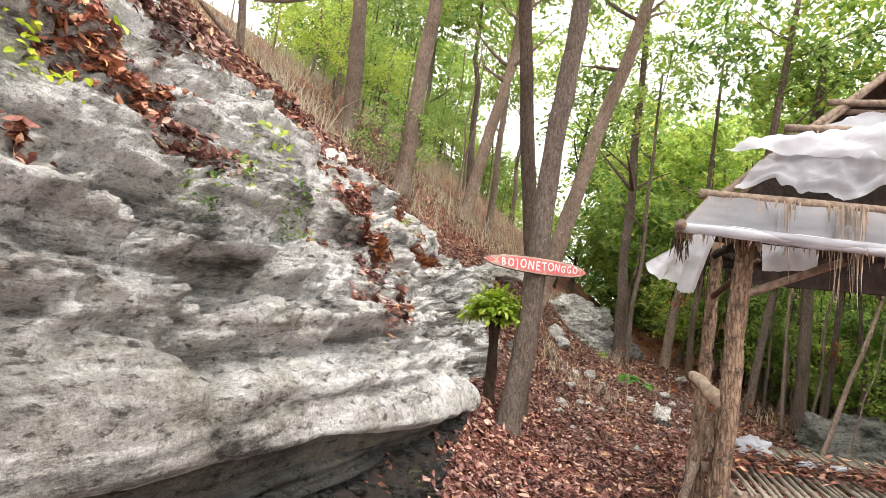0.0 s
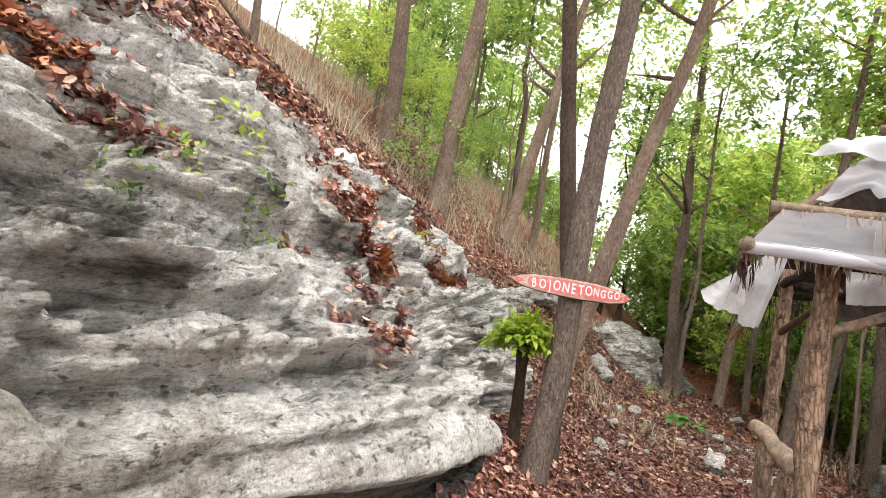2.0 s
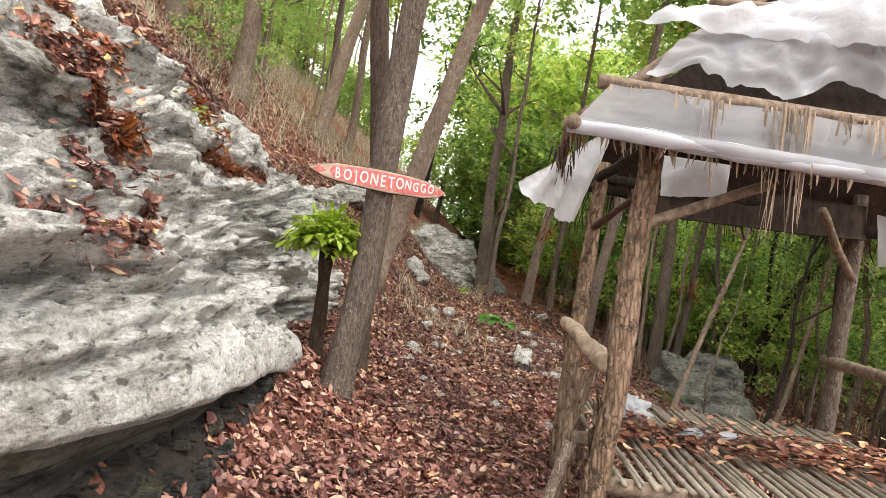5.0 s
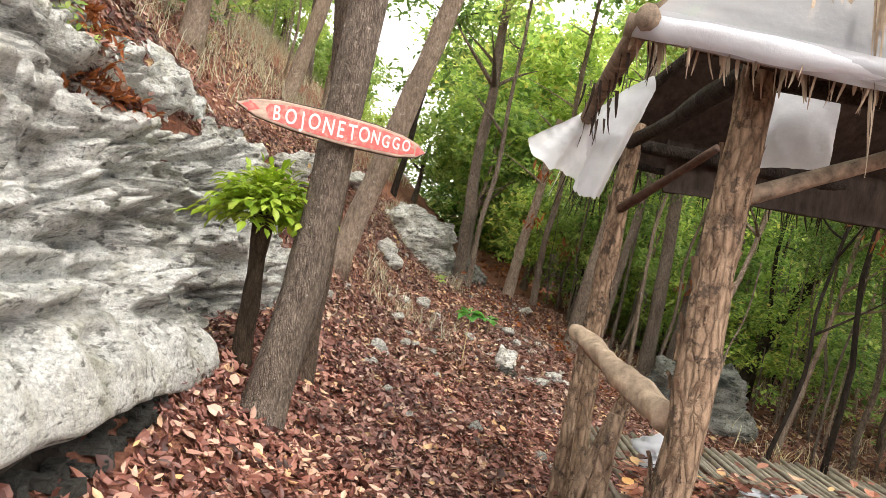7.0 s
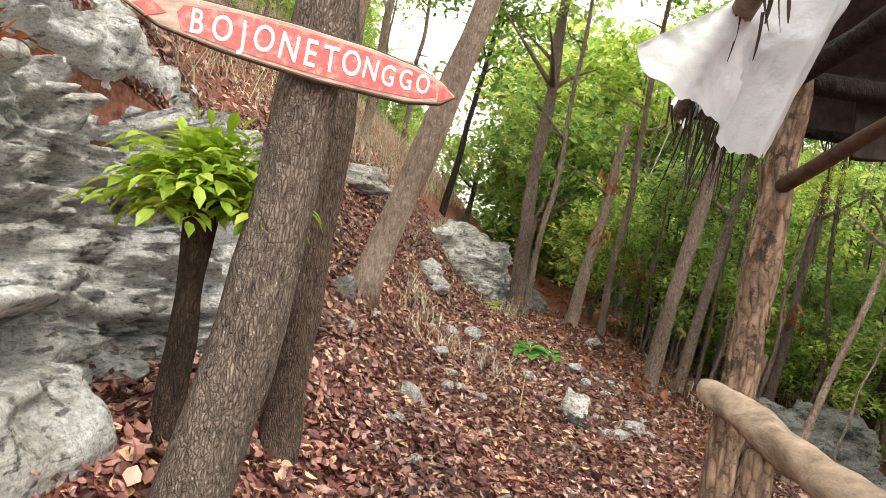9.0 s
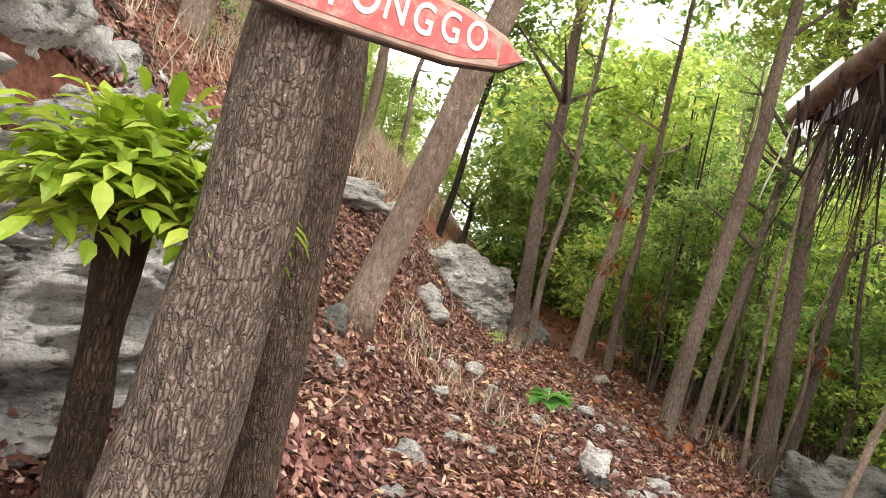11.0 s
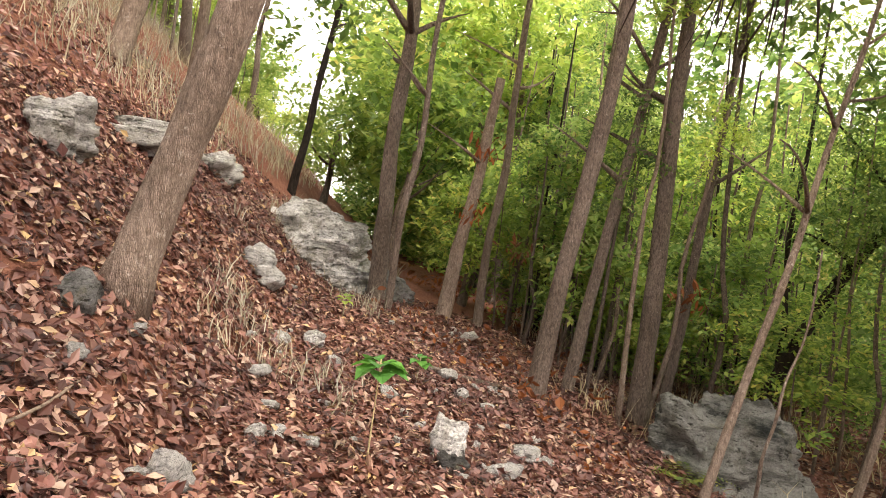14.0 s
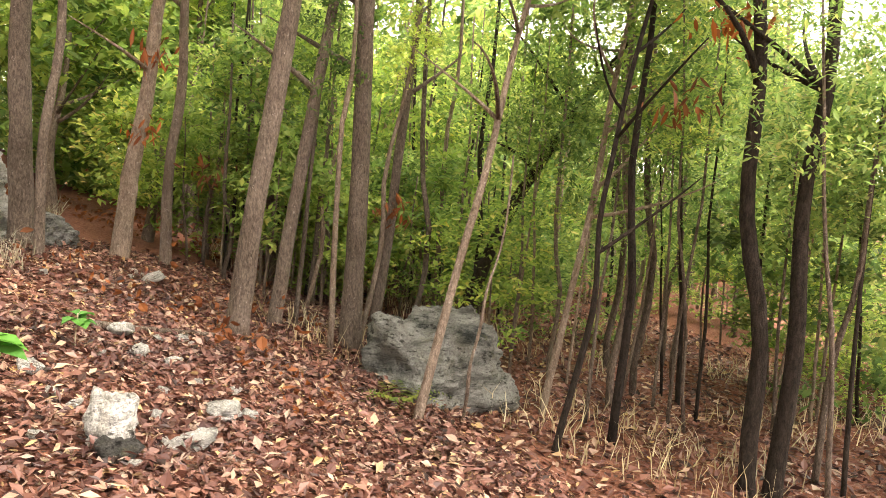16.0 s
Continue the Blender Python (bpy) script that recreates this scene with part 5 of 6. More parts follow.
def panel(name, p00, p10, p01, p11, mat, seed, nu=40, nv=14, billow=0.05, wrinkle=0.02, thick=0.0, label="", ragged=0.0, sag=0.0):
    """A loose sheet between four corners, wrinkled, with ragged lower edge."""
    u, v = np.meshgrid(np.linspace(0, 1, nu), np.linspace(0, 1, nv), indexing="ij")
    rag = ragged * (0.5 + 0.5 * fbm(np.stack([u * 7, 0 * u, 0 * u + seed], -1), 3, seed))
    vv = v * (1 - rag) + rag
    p = (np.array(p00) * ((1 - u) * (1 - vv))[..., None] + np.array(p10) * (u * (1 - vv))[..., None] + np.array(p01) * ((1 - u) * vv)[..., None] + np.array(p11) * (u * vv)[..., None])
    nn = np.cross(np.array(p10) - p00, np.array(p01) - p00)
    nn = nn / np.linalg.norm(nn)
    w = billow * np.sin(np.pi * u) * np.sin(np.pi * v) + 0.5 * wrinkle * fbm(p * 2.2, 3, seed) + 0.45 * wrinkle * (0.5 - np.abs(vnoise(p * 6, seed + 4))) + 0.3 * wrinkle * (0.5 - np.abs(vnoise(p * 14, seed + 6))) + 0.5 * wrinkle * np.abs(fbm(np.stack([u * 9 + v * 2, v * 3, 0 * u], -1), 3, seed + 2))
    p = p + nn * w[..., None] - np.array([0, 0, 1]) * (sag * np.sin(np.pi * u) * (1 - v))[..., None] - HO
    verts, faces = p.reshape(-1, 3), grid_faces(nu, nv)
    if thick:
        rough = thick * (0.7 + 0.5 * fbm(p * 12, 3, seed + 5))
        n0 = len(verts)
        verts = np.vstack([verts, (p - nn * rough[..., None]).reshape(-1, 3)])
        idx = np.arange(n0).reshape(nu, nv)
        rim = np.concatenate([idx[:, 0], idx[-1, 1:], idx[-2::-1, -1], idx[0, -2:0:-1]])
        nxt = np.roll(rim, -1)
        faces = np.vstack([faces, faces[:, ::-1] + n0, np.stack([nxt, rim, rim + n0, nxt + n0], -1)])
    return put(name, mesh_of(name, verts, faces, mat, True), hut, label)


def strands(name, line_a, line_b, count, length, mat, seed, spread=0.03, label="", width=0.006, lean=(0, 0), sway=0.1):
    """Dry leaf strips that hang from a pole."""
    r = np.random.default_rng(seed)
    line_a, line_b = np.array(line_a), np.array(line_b)
    vs, fs = [], []
    for i in range(count):
        k = r.uniform(0, 1)
        s = line_a + (line_b - line_a) * k + r.normal(size=3) * spread * np.array([1, 1, 0.3]) - np.array([0, 0, 0.015])
        L = length * r.uniform(0.25, 1.25)
        d = np.array([r.normal(0, sway) + lean[0], r.normal(0, sway) + lean[1], -1])
        q = np.linspace(0, 1, 5)[:, None]
        pts = s + d * L * q + r.normal(size=(1, 3)) * np.array([1, 1, 0]) * sway * L * q ** 2
        a = r.uniform(0, np.pi)
        side = np.array([np.cos(a), np.sin(a), 0]) * width * r.uniform(0.5, 1.5)
        wv = np.array([1, 1, 0.9, 0.7, 0.25])[:, None]
        st = np.concatenate([pts - side * wv, pts + side * wv]) - HO
        n0 = sum(len(x) for x in vs)
        vs.append(st)
        j = np.arange(4)
        fs.append(np.stack([j, j + 1, j + 6, j + 5], -1) + n0)
    return tagged(put(name, mesh_of(name, np.vstack(vs), np.vstack(fs), mat), hut, label), kind="stuff")


def drape(name, low, high, mat, seed, folds, deep, label, nu=44, nv=30):
    """A hanging sheet gathered along its upper edge, with folds that open downwards."""
    low, high = np.array(low, float), np.array(high, float)
    u, v = np.meshgrid(np.linspace(0, 1, nu), np.linspace(0, 1, nv), indexing="ij")
    edge = lambda q: np.stack([curve(u, np.linspace(0, 1, len(q)), q[:, j], 0.06) for j in range(3)], -1)
    p = edge(low) + (edge(high) - edge(low)) * v[..., None]
    nn = np.cross(high[-1] - low[0], low[-1] - low[0])
    nn = nn / np.linalg.norm(nn)
    ph = u * folds * 2 * np.pi + 1.1 * vnoise(np.stack([u * 2, v * 1.5, 0 * u + seed], -1), seed)
    w = deep * np.sin(ph) * (0.3 + 0.7 * (1 - v)) + 0.012 * fbm(p * 7, 3, seed) + 0.005 * fbm(p * 30, 2, seed + 3)
    p = p + nn * w[..., None] + np.array([0, 0, 1.0]) * (0.012 * fbm(np.stack([u * 9, 0 * u, 0 * u + seed], -1), 3, seed) * (1 - v))[..., None] - HO
    return put(name, mesh_of(name, p.reshape(-1, 3), grid_faces(nu, nv), mat, True), hut, label)


OUT = -B * 0.04
# plastic and thatch of the front slope
pole("plastic_wrap", EL - B * 0.05 + np.array([-0.03, 0, -0.01]), ER - B * 0.05, 0.04, 0.036, M_SHEET, "eave pole wrapped in white plastic", 30, 0.03, 33, 10, 0.35)
panel("plastic_sheet", EL + OUT, ER + OUT, P2L + OUT * 0.6, P2R + OUT * 0.6, M_SHEET_C, 1, 60, 12, 0.02, 0.02, label="torn plastic strip along the eave")
panel("plastic_sheet", EL + OUT + np.array([0, 0, -0.05]), ER + OUT + np.array([0, 0, -0.05]), EL - B * 0.09 + np.array([0, 0, 0.03]), ER - B * 0.09 + np.array([0, 0, 0.03]), M_SHEET_R, 7, 70, 8, 0.02, 0.018, label="plastic rolled round the eave pole")
panel("thatch", EL + np.array([0.05, 0.03, -0.02]), ER + np.array([0, 0.05, -0.02]), P3L + np.array([0, 0.06, -0.25]), P3R + np.array([0, 0.06, -0.3]), M_THATCH_D, 2, 60, 16, 0.0, 0.03, 0.05, "dark thatch of the front slope, shade in its colour", 0.0)
panel("plastic_sheet", P2L + np.array([0.12, -0.08, 0.02]), P2R + np.array([0.1, -0.1, 0.0]), P3L + np.array([-0.12, -0.05, -0.14]), P3R + np.array([0, -0.05, -0.1]), M_SHEET_R, 3, 90, 30, 0.14, 0.1, label="milky plastic sheet slumped over the roof poles", ragged=0.55)
panel("plastic_sheet", P2L * 0.6 + P3L * 0.4 + np.array([-0.22, -0.06, 0.06]), P2R * 0.5 + P3R * 0.5 - B * 0.2, P3L + np.array([-0.02, -0.1, -0.1]), P3R - B * 0.12, M_SHEET, 8, 80, 24, 0.2, 0.09, label="loose fold of plastic sheet")
panel("plastic_sheet", P3L + np.array([0.08, 0, -0.02]), P3R, P4L + np.array([0.25, 0, -0.05]), P4R + np.array([0.2, 0, -0.02]), M_SHEET_R, 4, 50, 14, 0.03, 0.04, label="torn plastic between the upper poles", ragged=0.3)
panel("plastic_sheet", P4L + np.array([0.45, 0, -0.12]), P4R + np.array([0.4, 0, 0]), AP + np.array([0.5, -0.02, -0.12]), AP2, M_SHEET_R, 9, 40, 10, 0.03, 0.04, label="torn plastic under the ridge", ragged=0.3)
# back and side slopes, seen from below, their shade put into the colour
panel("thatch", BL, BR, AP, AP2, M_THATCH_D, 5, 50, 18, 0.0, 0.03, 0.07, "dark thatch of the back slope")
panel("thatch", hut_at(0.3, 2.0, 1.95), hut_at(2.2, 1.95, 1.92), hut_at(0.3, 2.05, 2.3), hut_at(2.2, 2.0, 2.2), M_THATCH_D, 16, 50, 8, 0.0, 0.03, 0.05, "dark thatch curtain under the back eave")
strands("thatch_fringe", EL, EL + (ER - EL) * 0.5, 120, 0.1, M_THATCH, 1, 0.03, "dry straw fringe")
strands("thatch_fringe", P2L, P2L + (P2R - P2L) * 0.8, 240, 0.13, M_THATCH, 2, 0.035, "dry straw fringe")
strands("thatch_tuft", P2L + (P2R - P2L) * 0.3 - B * 0.1, P2L + (P2R - P2L) * 0.37 - B * 0.1, 46, 0.6, M_THATCH, 3, 0.025, "long hanging tuft of dry straw", 0.005, (0, 0), 0.03)
strands("thatch_tuft", P2L + (P2R - P2L) * 0.17 - B * 0.1, P2L + (P2R - P2L) * 0.2 - B * 0.1, 9, 0.5, M_THATCH, 4, 0.02, "long hanging straw", 0.005, (0, 0), 0.05)
strands("thatch_tuft", P2L + (P2R - P2L) * 0.4 - B * 0.1, P2L + (P2R - P2L) * 0.75 - B * 0.1, 60, 0.2, M_THATCH, 14, 0.03, "hanging straw", 0.005)
strands("thatch_tuft", P3L, P3L + (P3R - P3L) * 0.35, 50, 0.26, M_THATCH, 5, 0.03, "hanging straw", 0.005)
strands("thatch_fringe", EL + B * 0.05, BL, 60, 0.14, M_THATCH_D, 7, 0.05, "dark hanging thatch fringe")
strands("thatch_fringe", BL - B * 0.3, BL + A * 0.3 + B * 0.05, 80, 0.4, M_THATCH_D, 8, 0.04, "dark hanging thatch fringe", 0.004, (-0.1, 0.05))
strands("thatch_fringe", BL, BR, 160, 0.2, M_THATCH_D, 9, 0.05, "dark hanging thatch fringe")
# plastic flap at the corner nearest the path
drape("plastic_flap", [(1.9, 6.33, 2.04), (1.93, 6.3, 1.94), (2.05, 6.28, 1.885), (2.16, 6.34, 1.88), (2.26, 6.42, 1.87)], [(2.15, 6.33, 2.2), (2.22, 6.34, 2.25), (2.27, 6.35, 2.28), (2.33, 6.36, 2.31)], M_SHEET, 11, 1.7, 0.016, "loose flap of milky plastic")
drape("plastic_flap", [(2.24, 6.43, 1.83), (2.27, 6.37, 1.785), (2.34, 6.35, 1.78), (2.42, 6.42, 1.8)], [(2.31, 6.33, 2.31), (2.42, 6.26, 2.41), (2.51, 6.2, 2.48), (2.54, 6.22, 2.4)], M_SHEET, 12, 1.2, 0.018, "long loose flap of milky plastic")
panel("plastic_flap", hut_at(2.1, 1.6, 2.1), hut_at(2.75, 1.5, 1.95), hut_at(2.2, 1.7, 1.7), hut_at(2.8, 1.7, 1.85), M_SHEET_R, 13, 20, 14, 0.06, 0.04, label="slumped grey plastic at the post head")
panel("plastic_flap", hut_at(0.35, 0.9, 2.0), hut_at(0.75, 0.8, 2.02), hut_at(0.35, 1.0, 2.35), hut_at(0.8, 0.9, 2.45), M_SHEET, 14, 20, 14, 0.06, 0.04, label="loose flap of milky plastic")
panel("plastic_wrap", BL - B * 0.35 + np.array([-0.04, 0, 0.06]), BL + B * 0.12 + np.array([-0.04, 0, 0.05]), BL - B * 0.35 + np.array([0.05, 0, -0.05]), BL + B * 0.12 + np.array([0.06, 0, -0.05]), M_SHEET, 15, 20, 10, -0.05, 0.02, label="plastic wrapped round the eave end")
pole("string", BL + B * 0.05 + np.array([0, 0, 0.05]), BL - A * 0.1 + B * 0.02 + np.array([0, 0, -0.35]), 0.004, 0.003, M_WHITE, "white string", 8, 0.03, 40, 5)


# ---- bamboo bench inside the hut ----
def make_bench():
    bench = empty("slatted_bench", tuple(hut_at(1.1, 1.0, -0.3)))
    tagged(bench, "low sleeping bench of loose grey bamboo slats, sagging, strewn with leaves", "bench")
    o = np.array(bench.location)
    r = np.random.default_rng(5)
    for b2, z in ((0.02, 0.26), (1.0, 0.25), (1.95, 0.26)):
        line = trunk_line(hut_at(-0.05, b2, z) - o, hut_at(2.25, b2, z - 0.02) - o, 10, 0.02, int(b2 * 9))
        put("bearer", tube_mesh("bearer", line, 0.05, M_POLE, 12, 0.2, 3), bench)
    for a in (0.12, 2.1):
        for b2 in (0.08, 1.9):
            line = trunk_line(hut_at(a, b2, -0.75) - o, hut_at(a, b2, 0.27) - o, 6, 0.01, 3)
            put("leg", tube_mesh("leg", line, 0.045, M_POST, 10, 0.2, 4), bench)
    for i in range(46):
        a = 0.08 + i * 0.047 + r.uniform(-0.008, 0.008)
        sk = r.uniform(-0.05, 0.03) + 0.05
        z = 0.315 + r.uniform(-0.006, 0.012)
        line = trunk_line(hut_at(a + sk, r.uniform(-0.12, -0.02), z - 0.01) - o, hut_at(a - 0.1, r.uniform(1.98, 2.2), z) - o, 8, 0.02, 100 + i)
        put("slat", tube_mesh("slat", line, r.uniform(0.012, 0.018), M_SLAT, 7, 0.12, i), bench)
    return bench


make_bench()


def crumple(name, p, size, seed, label):
    me = rock_mesh(name, M_SHEET, size, seed, 4, 0.7)
    ob = new(name, me)
    ob.location = p
    return tagged(ob, label, "plastic sheet")


crumple("plastic_bag", tuple(hut_at(0.42, 1.5, 0.38)), (0.13, 0.1, 0.09), 3, "crumpled white plastic bag on the bench")
crumple("plastic_bag", tuple(hut_at(0.95, 1.15, 0.36)), (0.22, 0.07, 0.035), 4, "flattened strip of grey plastic on the bench")


# ---- fallen leaves ----
def slope_frames(x, y, n, r, tilt):
    e = 0.08
    gx = (ground_z(x + e, y) - ground_z(x - e, y)) / (2 * e)
    gy = (ground_z(x, y + e) - ground_z(x, y - e)) / (2 * e)
    nr = np.stack([-gx, -gy, np.ones(n)], -1)
    nr /= np.linalg.norm(nr, axis=1)[:, None]
    nr += r.normal(size=(n, 3)) * tilt
    nr /= np.linalg.norm(nr, axis=1)[:, None]
    al = r.normal(size=(n, 3))
    al -= nr * (al * nr).sum(1)[:, None]
    al /= np.linalg.norm(al, axis=1)[:, None]
    return al, np.cross(nr, al), nr


def scatter(name, n, ys, us, size, seed, label, keep=None, tilt=0.36, curled=True, lift=0.02, mat=None):
    r = np.random.default_rng(seed)
    y = r.uniform(*ys, n)
    x = r.uniform(*us, n) + 0.3 * np.minimum(y, 30)
    ok = (x > foot_x(y) + 0.12 - 0.3 * sm(6.0, 7.2, y) + 0.26 * sm(5.2, 3.8, y) + 0.1 * vnoise(np.stack([x * 3, y * 3, 0 * x], -1), 6)) | (x < top_x(y) - 0.05) | (y > 10.9)
    ok &= ~((y < 2.2) & (x < -1))
    if keep is not None:
        ok &= keep(x, y)
    x, y = x[ok], y[ok]
    n = len(x)
    al, ac, nr = slope_frames(x, y, n, r, tilt)
    c = np.stack([x, y, land_z(x, y) + 0.008 + r.exponential(lift, n)], -1)
    s = size * r.uniform(0.4, 1.45, n)
    broad = r.uniform(0.13, 0.34, (n, 1))
    if curled:
        v, f = leaves_curled(c, s, al, ac, nr, r.normal(0.12, 0.3, n), broad)
    else:
        v, f = leaves_flat(c, s, al, ac, nr, broad)
    return tagged(new(name, mesh_of(name, v, f, mat or M_LITTER)), label, "fallen leaves", kind="stuff")


LIT = "thick carpet of curled reddish-brown fallen leaves"
scatter("leaf_litter", 78000, (2.4, 9.5), (-3.2, 2.2), 0.068, 1, LIT, lift=0.016, tilt=0.42)
scatter("leaf_litter", 90000, (9.0, 17.5), (-4.0, 4.0), 0.08, 2, LIT, curled=False, tilt=0.42)
scatter("leaf_litter", 40000, (2.0, 20.0), (-9.0, -2.6), 0.09, 3, LIT, tilt=0.4, curled=False)
scatter("leaf_litter", 60000, (6.0, 30.0), (2.2, 13.0), 0.11, 4, "brown fallen leaves under the wood", curled=False)
scatter("leaf_litter", 36000, (0.5, 10.5), (-5.2, -1.6), 0.085, 6, LIT, lambda x, y: x < top_x(y) + 0.1, curled=False)
scatter("leaf_litter", 16000, (-3.0, 2.6), (-1.0, 4.0), 0.08, 5, LIT, curled=False)

scatter("leaf_litter", 26000, (-3.0, 8.0), (1.6, 9.5), 0.09, 7, LIT, lambda x, y: (x - 0.3 * y > 2.2) | (y > 2.6), curled=False)


def bench_leaves():
    r = np.random.default_rng(3)
    n = 900
    a, b2 = r.uniform(0.1, 2.2, n), np.clip(r.normal(1.0, 0.24, n), 0, 1.95)
    b2 = b2 + 0.0 * a
    c = P1 + A * a[:, None] + B * b2[:, None] + np.array([0, 0, 1.0]) * (0.345 + r.exponential(0.025, n))[:, None]
    al, ac, nr = frames_for(n, 0.75, r)
    v, f = leaves_curled(c, r.uniform(0.05, 0.12, n), al, ac, nr, r.normal(0.1, 0.2, n))
    tagged(new("leaf_heap", mesh_of("leaf_heap", v, f, M_LITTER)), "brown leaves heaped on the bamboo bench", "fallen leaves", kind="stuff")


bench_leaves()


# leaves caught on the ledges of the outcrop: along, up the face, half width, half height
PATCHES = [(4.4, 1.285, 0.27, 0.035), (4.95, 1.63, 0.3, 0.05), (5.35, 1.78, 0.3, 0.05), (5.12, 1.53, 0.12, 0.06), (4.75, 1.43, 0.1, 0.04), (4.85, 1.36, 0.07, 0.03), (4.3, 1.5, 0.1, 0.02),
           (6.8, 1.68, 0.15, 0.05), (3.12, 1.55, 0.2, 0.045), (2.9, 1.65, 0.3, 0.05), (2.6, 1.7, 0.25, 0.05), (2.13, 1.39, 0.09, 0.015), (3.4, 1.93, 0.5, 0.06), (4.6, 1.95, 0.5, 0.06), (2.3, 1.93, 0.4, 0.05), (5.9, 1.97, 0.5, 0.05)]


def cliff_leaves():
    r = np.random.default_rng(6)
    for i, (y0, v0, wy, wv) in enumerate(PATCHES):
        n = int(480 * wy / 0.2 * (0.4 + wv / 0.05 * 0.6))
        y = y0 + r.normal(0, wy * 0.5, n)
        v = v0 + r.normal(0, wv * 0.6, n) - 0.25 * wv * np.sign(y - y0)
        c, nn = cliff_surface(y, v)
        c = c + nn * (0.006 + r.exponential(0.012, n))[:, None] + np.array([0, 0, 0.01])
        nr = nn * 0.5 + np.array([0, 0, 0.6]) + r.normal(size=(n, 3)) * 0.45
        nr /= np.linalg.norm(nr, axis=1)[:, None]
        al = r.normal(size=(n, 3))
        al -= nr * (al * nr).sum(1)[:, None]
        al /= np.linalg.norm(al, axis=1)[:, None]
        vv, f = leaves_curled(c, r.uniform(0.04, 0.08, n), al, np.cross(nr, al), nr, r.normal(0.15, 0.25, n))
        tagged(new("leaf_drift", mesh_of("leaf_drift", vv, f, M_LITTER)), "drift of brown leaves caught on a rock ledge", "fallen leaves", kind="stuff")


cliff_leaves()


def ledge_plants():
    """Small green weeds rooted in the rock."""
    r = np.random.default_rng(16)
    for y0, v0, n, s, mat, lab in [(2.44, 1.6, 60, 0.05, M_BRIGHT, "tuft of small yellow-green weed on the rock"), (2.95, 1.76, 14, 0.11, M_BRIGHT, "young green seedling on the rock"), (3.1, 1.47, 70, 0.045, M_GREEN_D, "small dark green creeping weed on the rock"),
                                   (3.85, 1.49, 70, 0.045, M_GREEN_D, "small dark green creeping weed on the rock"), (3.4, 1.52, 60, 0.04, M_GREEN, "small green creeping weed on the rock"), (6.6, 1.8, 60, 0.05, M_GREEN_Y, "tuft of yellow-green weed on the rock"), (3.9, 1.66, 50, 0.05, M_GREEN_Y, "tuft of yellow-green weed on the rock")]:
        y = y0 + r.normal(0, 0.07, n)
        c, nn = cliff_surface(y, v0 + r.normal(0, 0.03, n))
        c = c + nn * r.uniform(0.01, 0.08, n)[:, None]
        al, ac, nr = frames_for(n, 0.4, r)
        v, f = leaves_curled(c, s * r.uniform(0.6, 1.4, n), al, ac, nr, np.full(n, -0.15), 0.22)
        tagged(new("rock_weed", mesh_of("rock_weed", v, f, mat)), lab, "plant", kind="stuff")


ledge_plants()


# ---- dry grass and low plants ----
def grass(name, n, region, height, seed, label, mat):
    r = np.random.default_rng(seed)
    x, y = region(r, n)
    n = len(x)
    base = np.stack([x, y, land_z(x, y) - 0.02], -1)
    h = height * r.uniform(0.4, 1.3, n)[:, None]
    d = np.stack([r.normal(0, 0.28, n), r.normal(0, 0.28, n), np.ones(n)], -1)
    a = r.uniform(0, np.pi, n)
    side = np.stack([np.cos(a), np.sin(a), 0 * a], -1) * (0.004 + 0.004 * r.random(n))[:, None]
    m = base + d * h * 0.55
    t = base + d * h + np.stack([r.normal(0, 0.25, n), r.normal(0, 0.25, n), -0.1 * np.ones(n)], -1) * h
    v = np.stack([base - side, base + side, m - side * 0.8, m + side * 0.8, t], 1).reshape(-1, 3)
    b0 = np.arange(n)[:, None] * 5
    f = np.concatenate([b0 + [[0, 1, 3]], b0 + [[0, 3, 2]], b0 + [[2, 3, 4]]], 0)
    return tagged(new(name, mesh_of(name, v, f, mat)), label, "grass", kind="stuff")


def hillside(r, n):
    y = r.uniform(6, 30, n)
    u = r.uniform(-13, -3.2, n)
    x = u + 0.3 * np.minimum(y, 30)
    cl = vnoise(np.stack([x * 0.8, y * 0.8, 0 * x], -1), 3)
    ok = (cl > -0.25) & ((x < top_x(y) - 0.5) | (y > 11.5)) & ((u < -4.2) | (y > 15))
    return x[ok], y[ok]


def bankside(r, n):
    y = r.uniform(11.5, 22, n)
    x = r.uniform(-2.6, -0.3, n) + 0.3 * y
    cl = vnoise(np.stack([x * 1.3, y * 1.3, 0 * x], -1), 5)
    ok = cl > 0.15
    return x[ok], y[ok]


def under_wood(r, n):
    y = r.uniform(9, 26, n)
    x = r.uniform(2.2, 12, n) + 0.3 * y
    cl = vnoise(np.stack([x * 0.7, y * 0.7, 0 * x], -1), 8)
    ok = (cl > 0.0) & ~((y < 13) & (x - 0.3 * y < 4.2))
    return x[ok], y[ok]


grass("dry_grass", 14000, hillside, 0.6, 1, "tall straw-coloured dry grass on the slope", M_STRAW)
grass("dry_grass", 3500, bankside, 0.3, 2, "thin dry grass beside the path", M_STRAW)
grass("dry_grass", 7000, under_wood, 0.4, 3, "dry stalks under the wood", M_STRAW)
scatter("rust_fern", 4500, (11.0, 24.0), (-2.0, 6.0), 0.11, 21, "rust-brown withered fern fronds", lambda x, y: (vnoise(np.stack([x * 0.9, y * 0.9, 0 * x], -1), 9) > 0.3) & (y - 13 + np.abs(x - 0.3 * y) * 2 > 2), 1.2, True, 0.14, M_RUST)


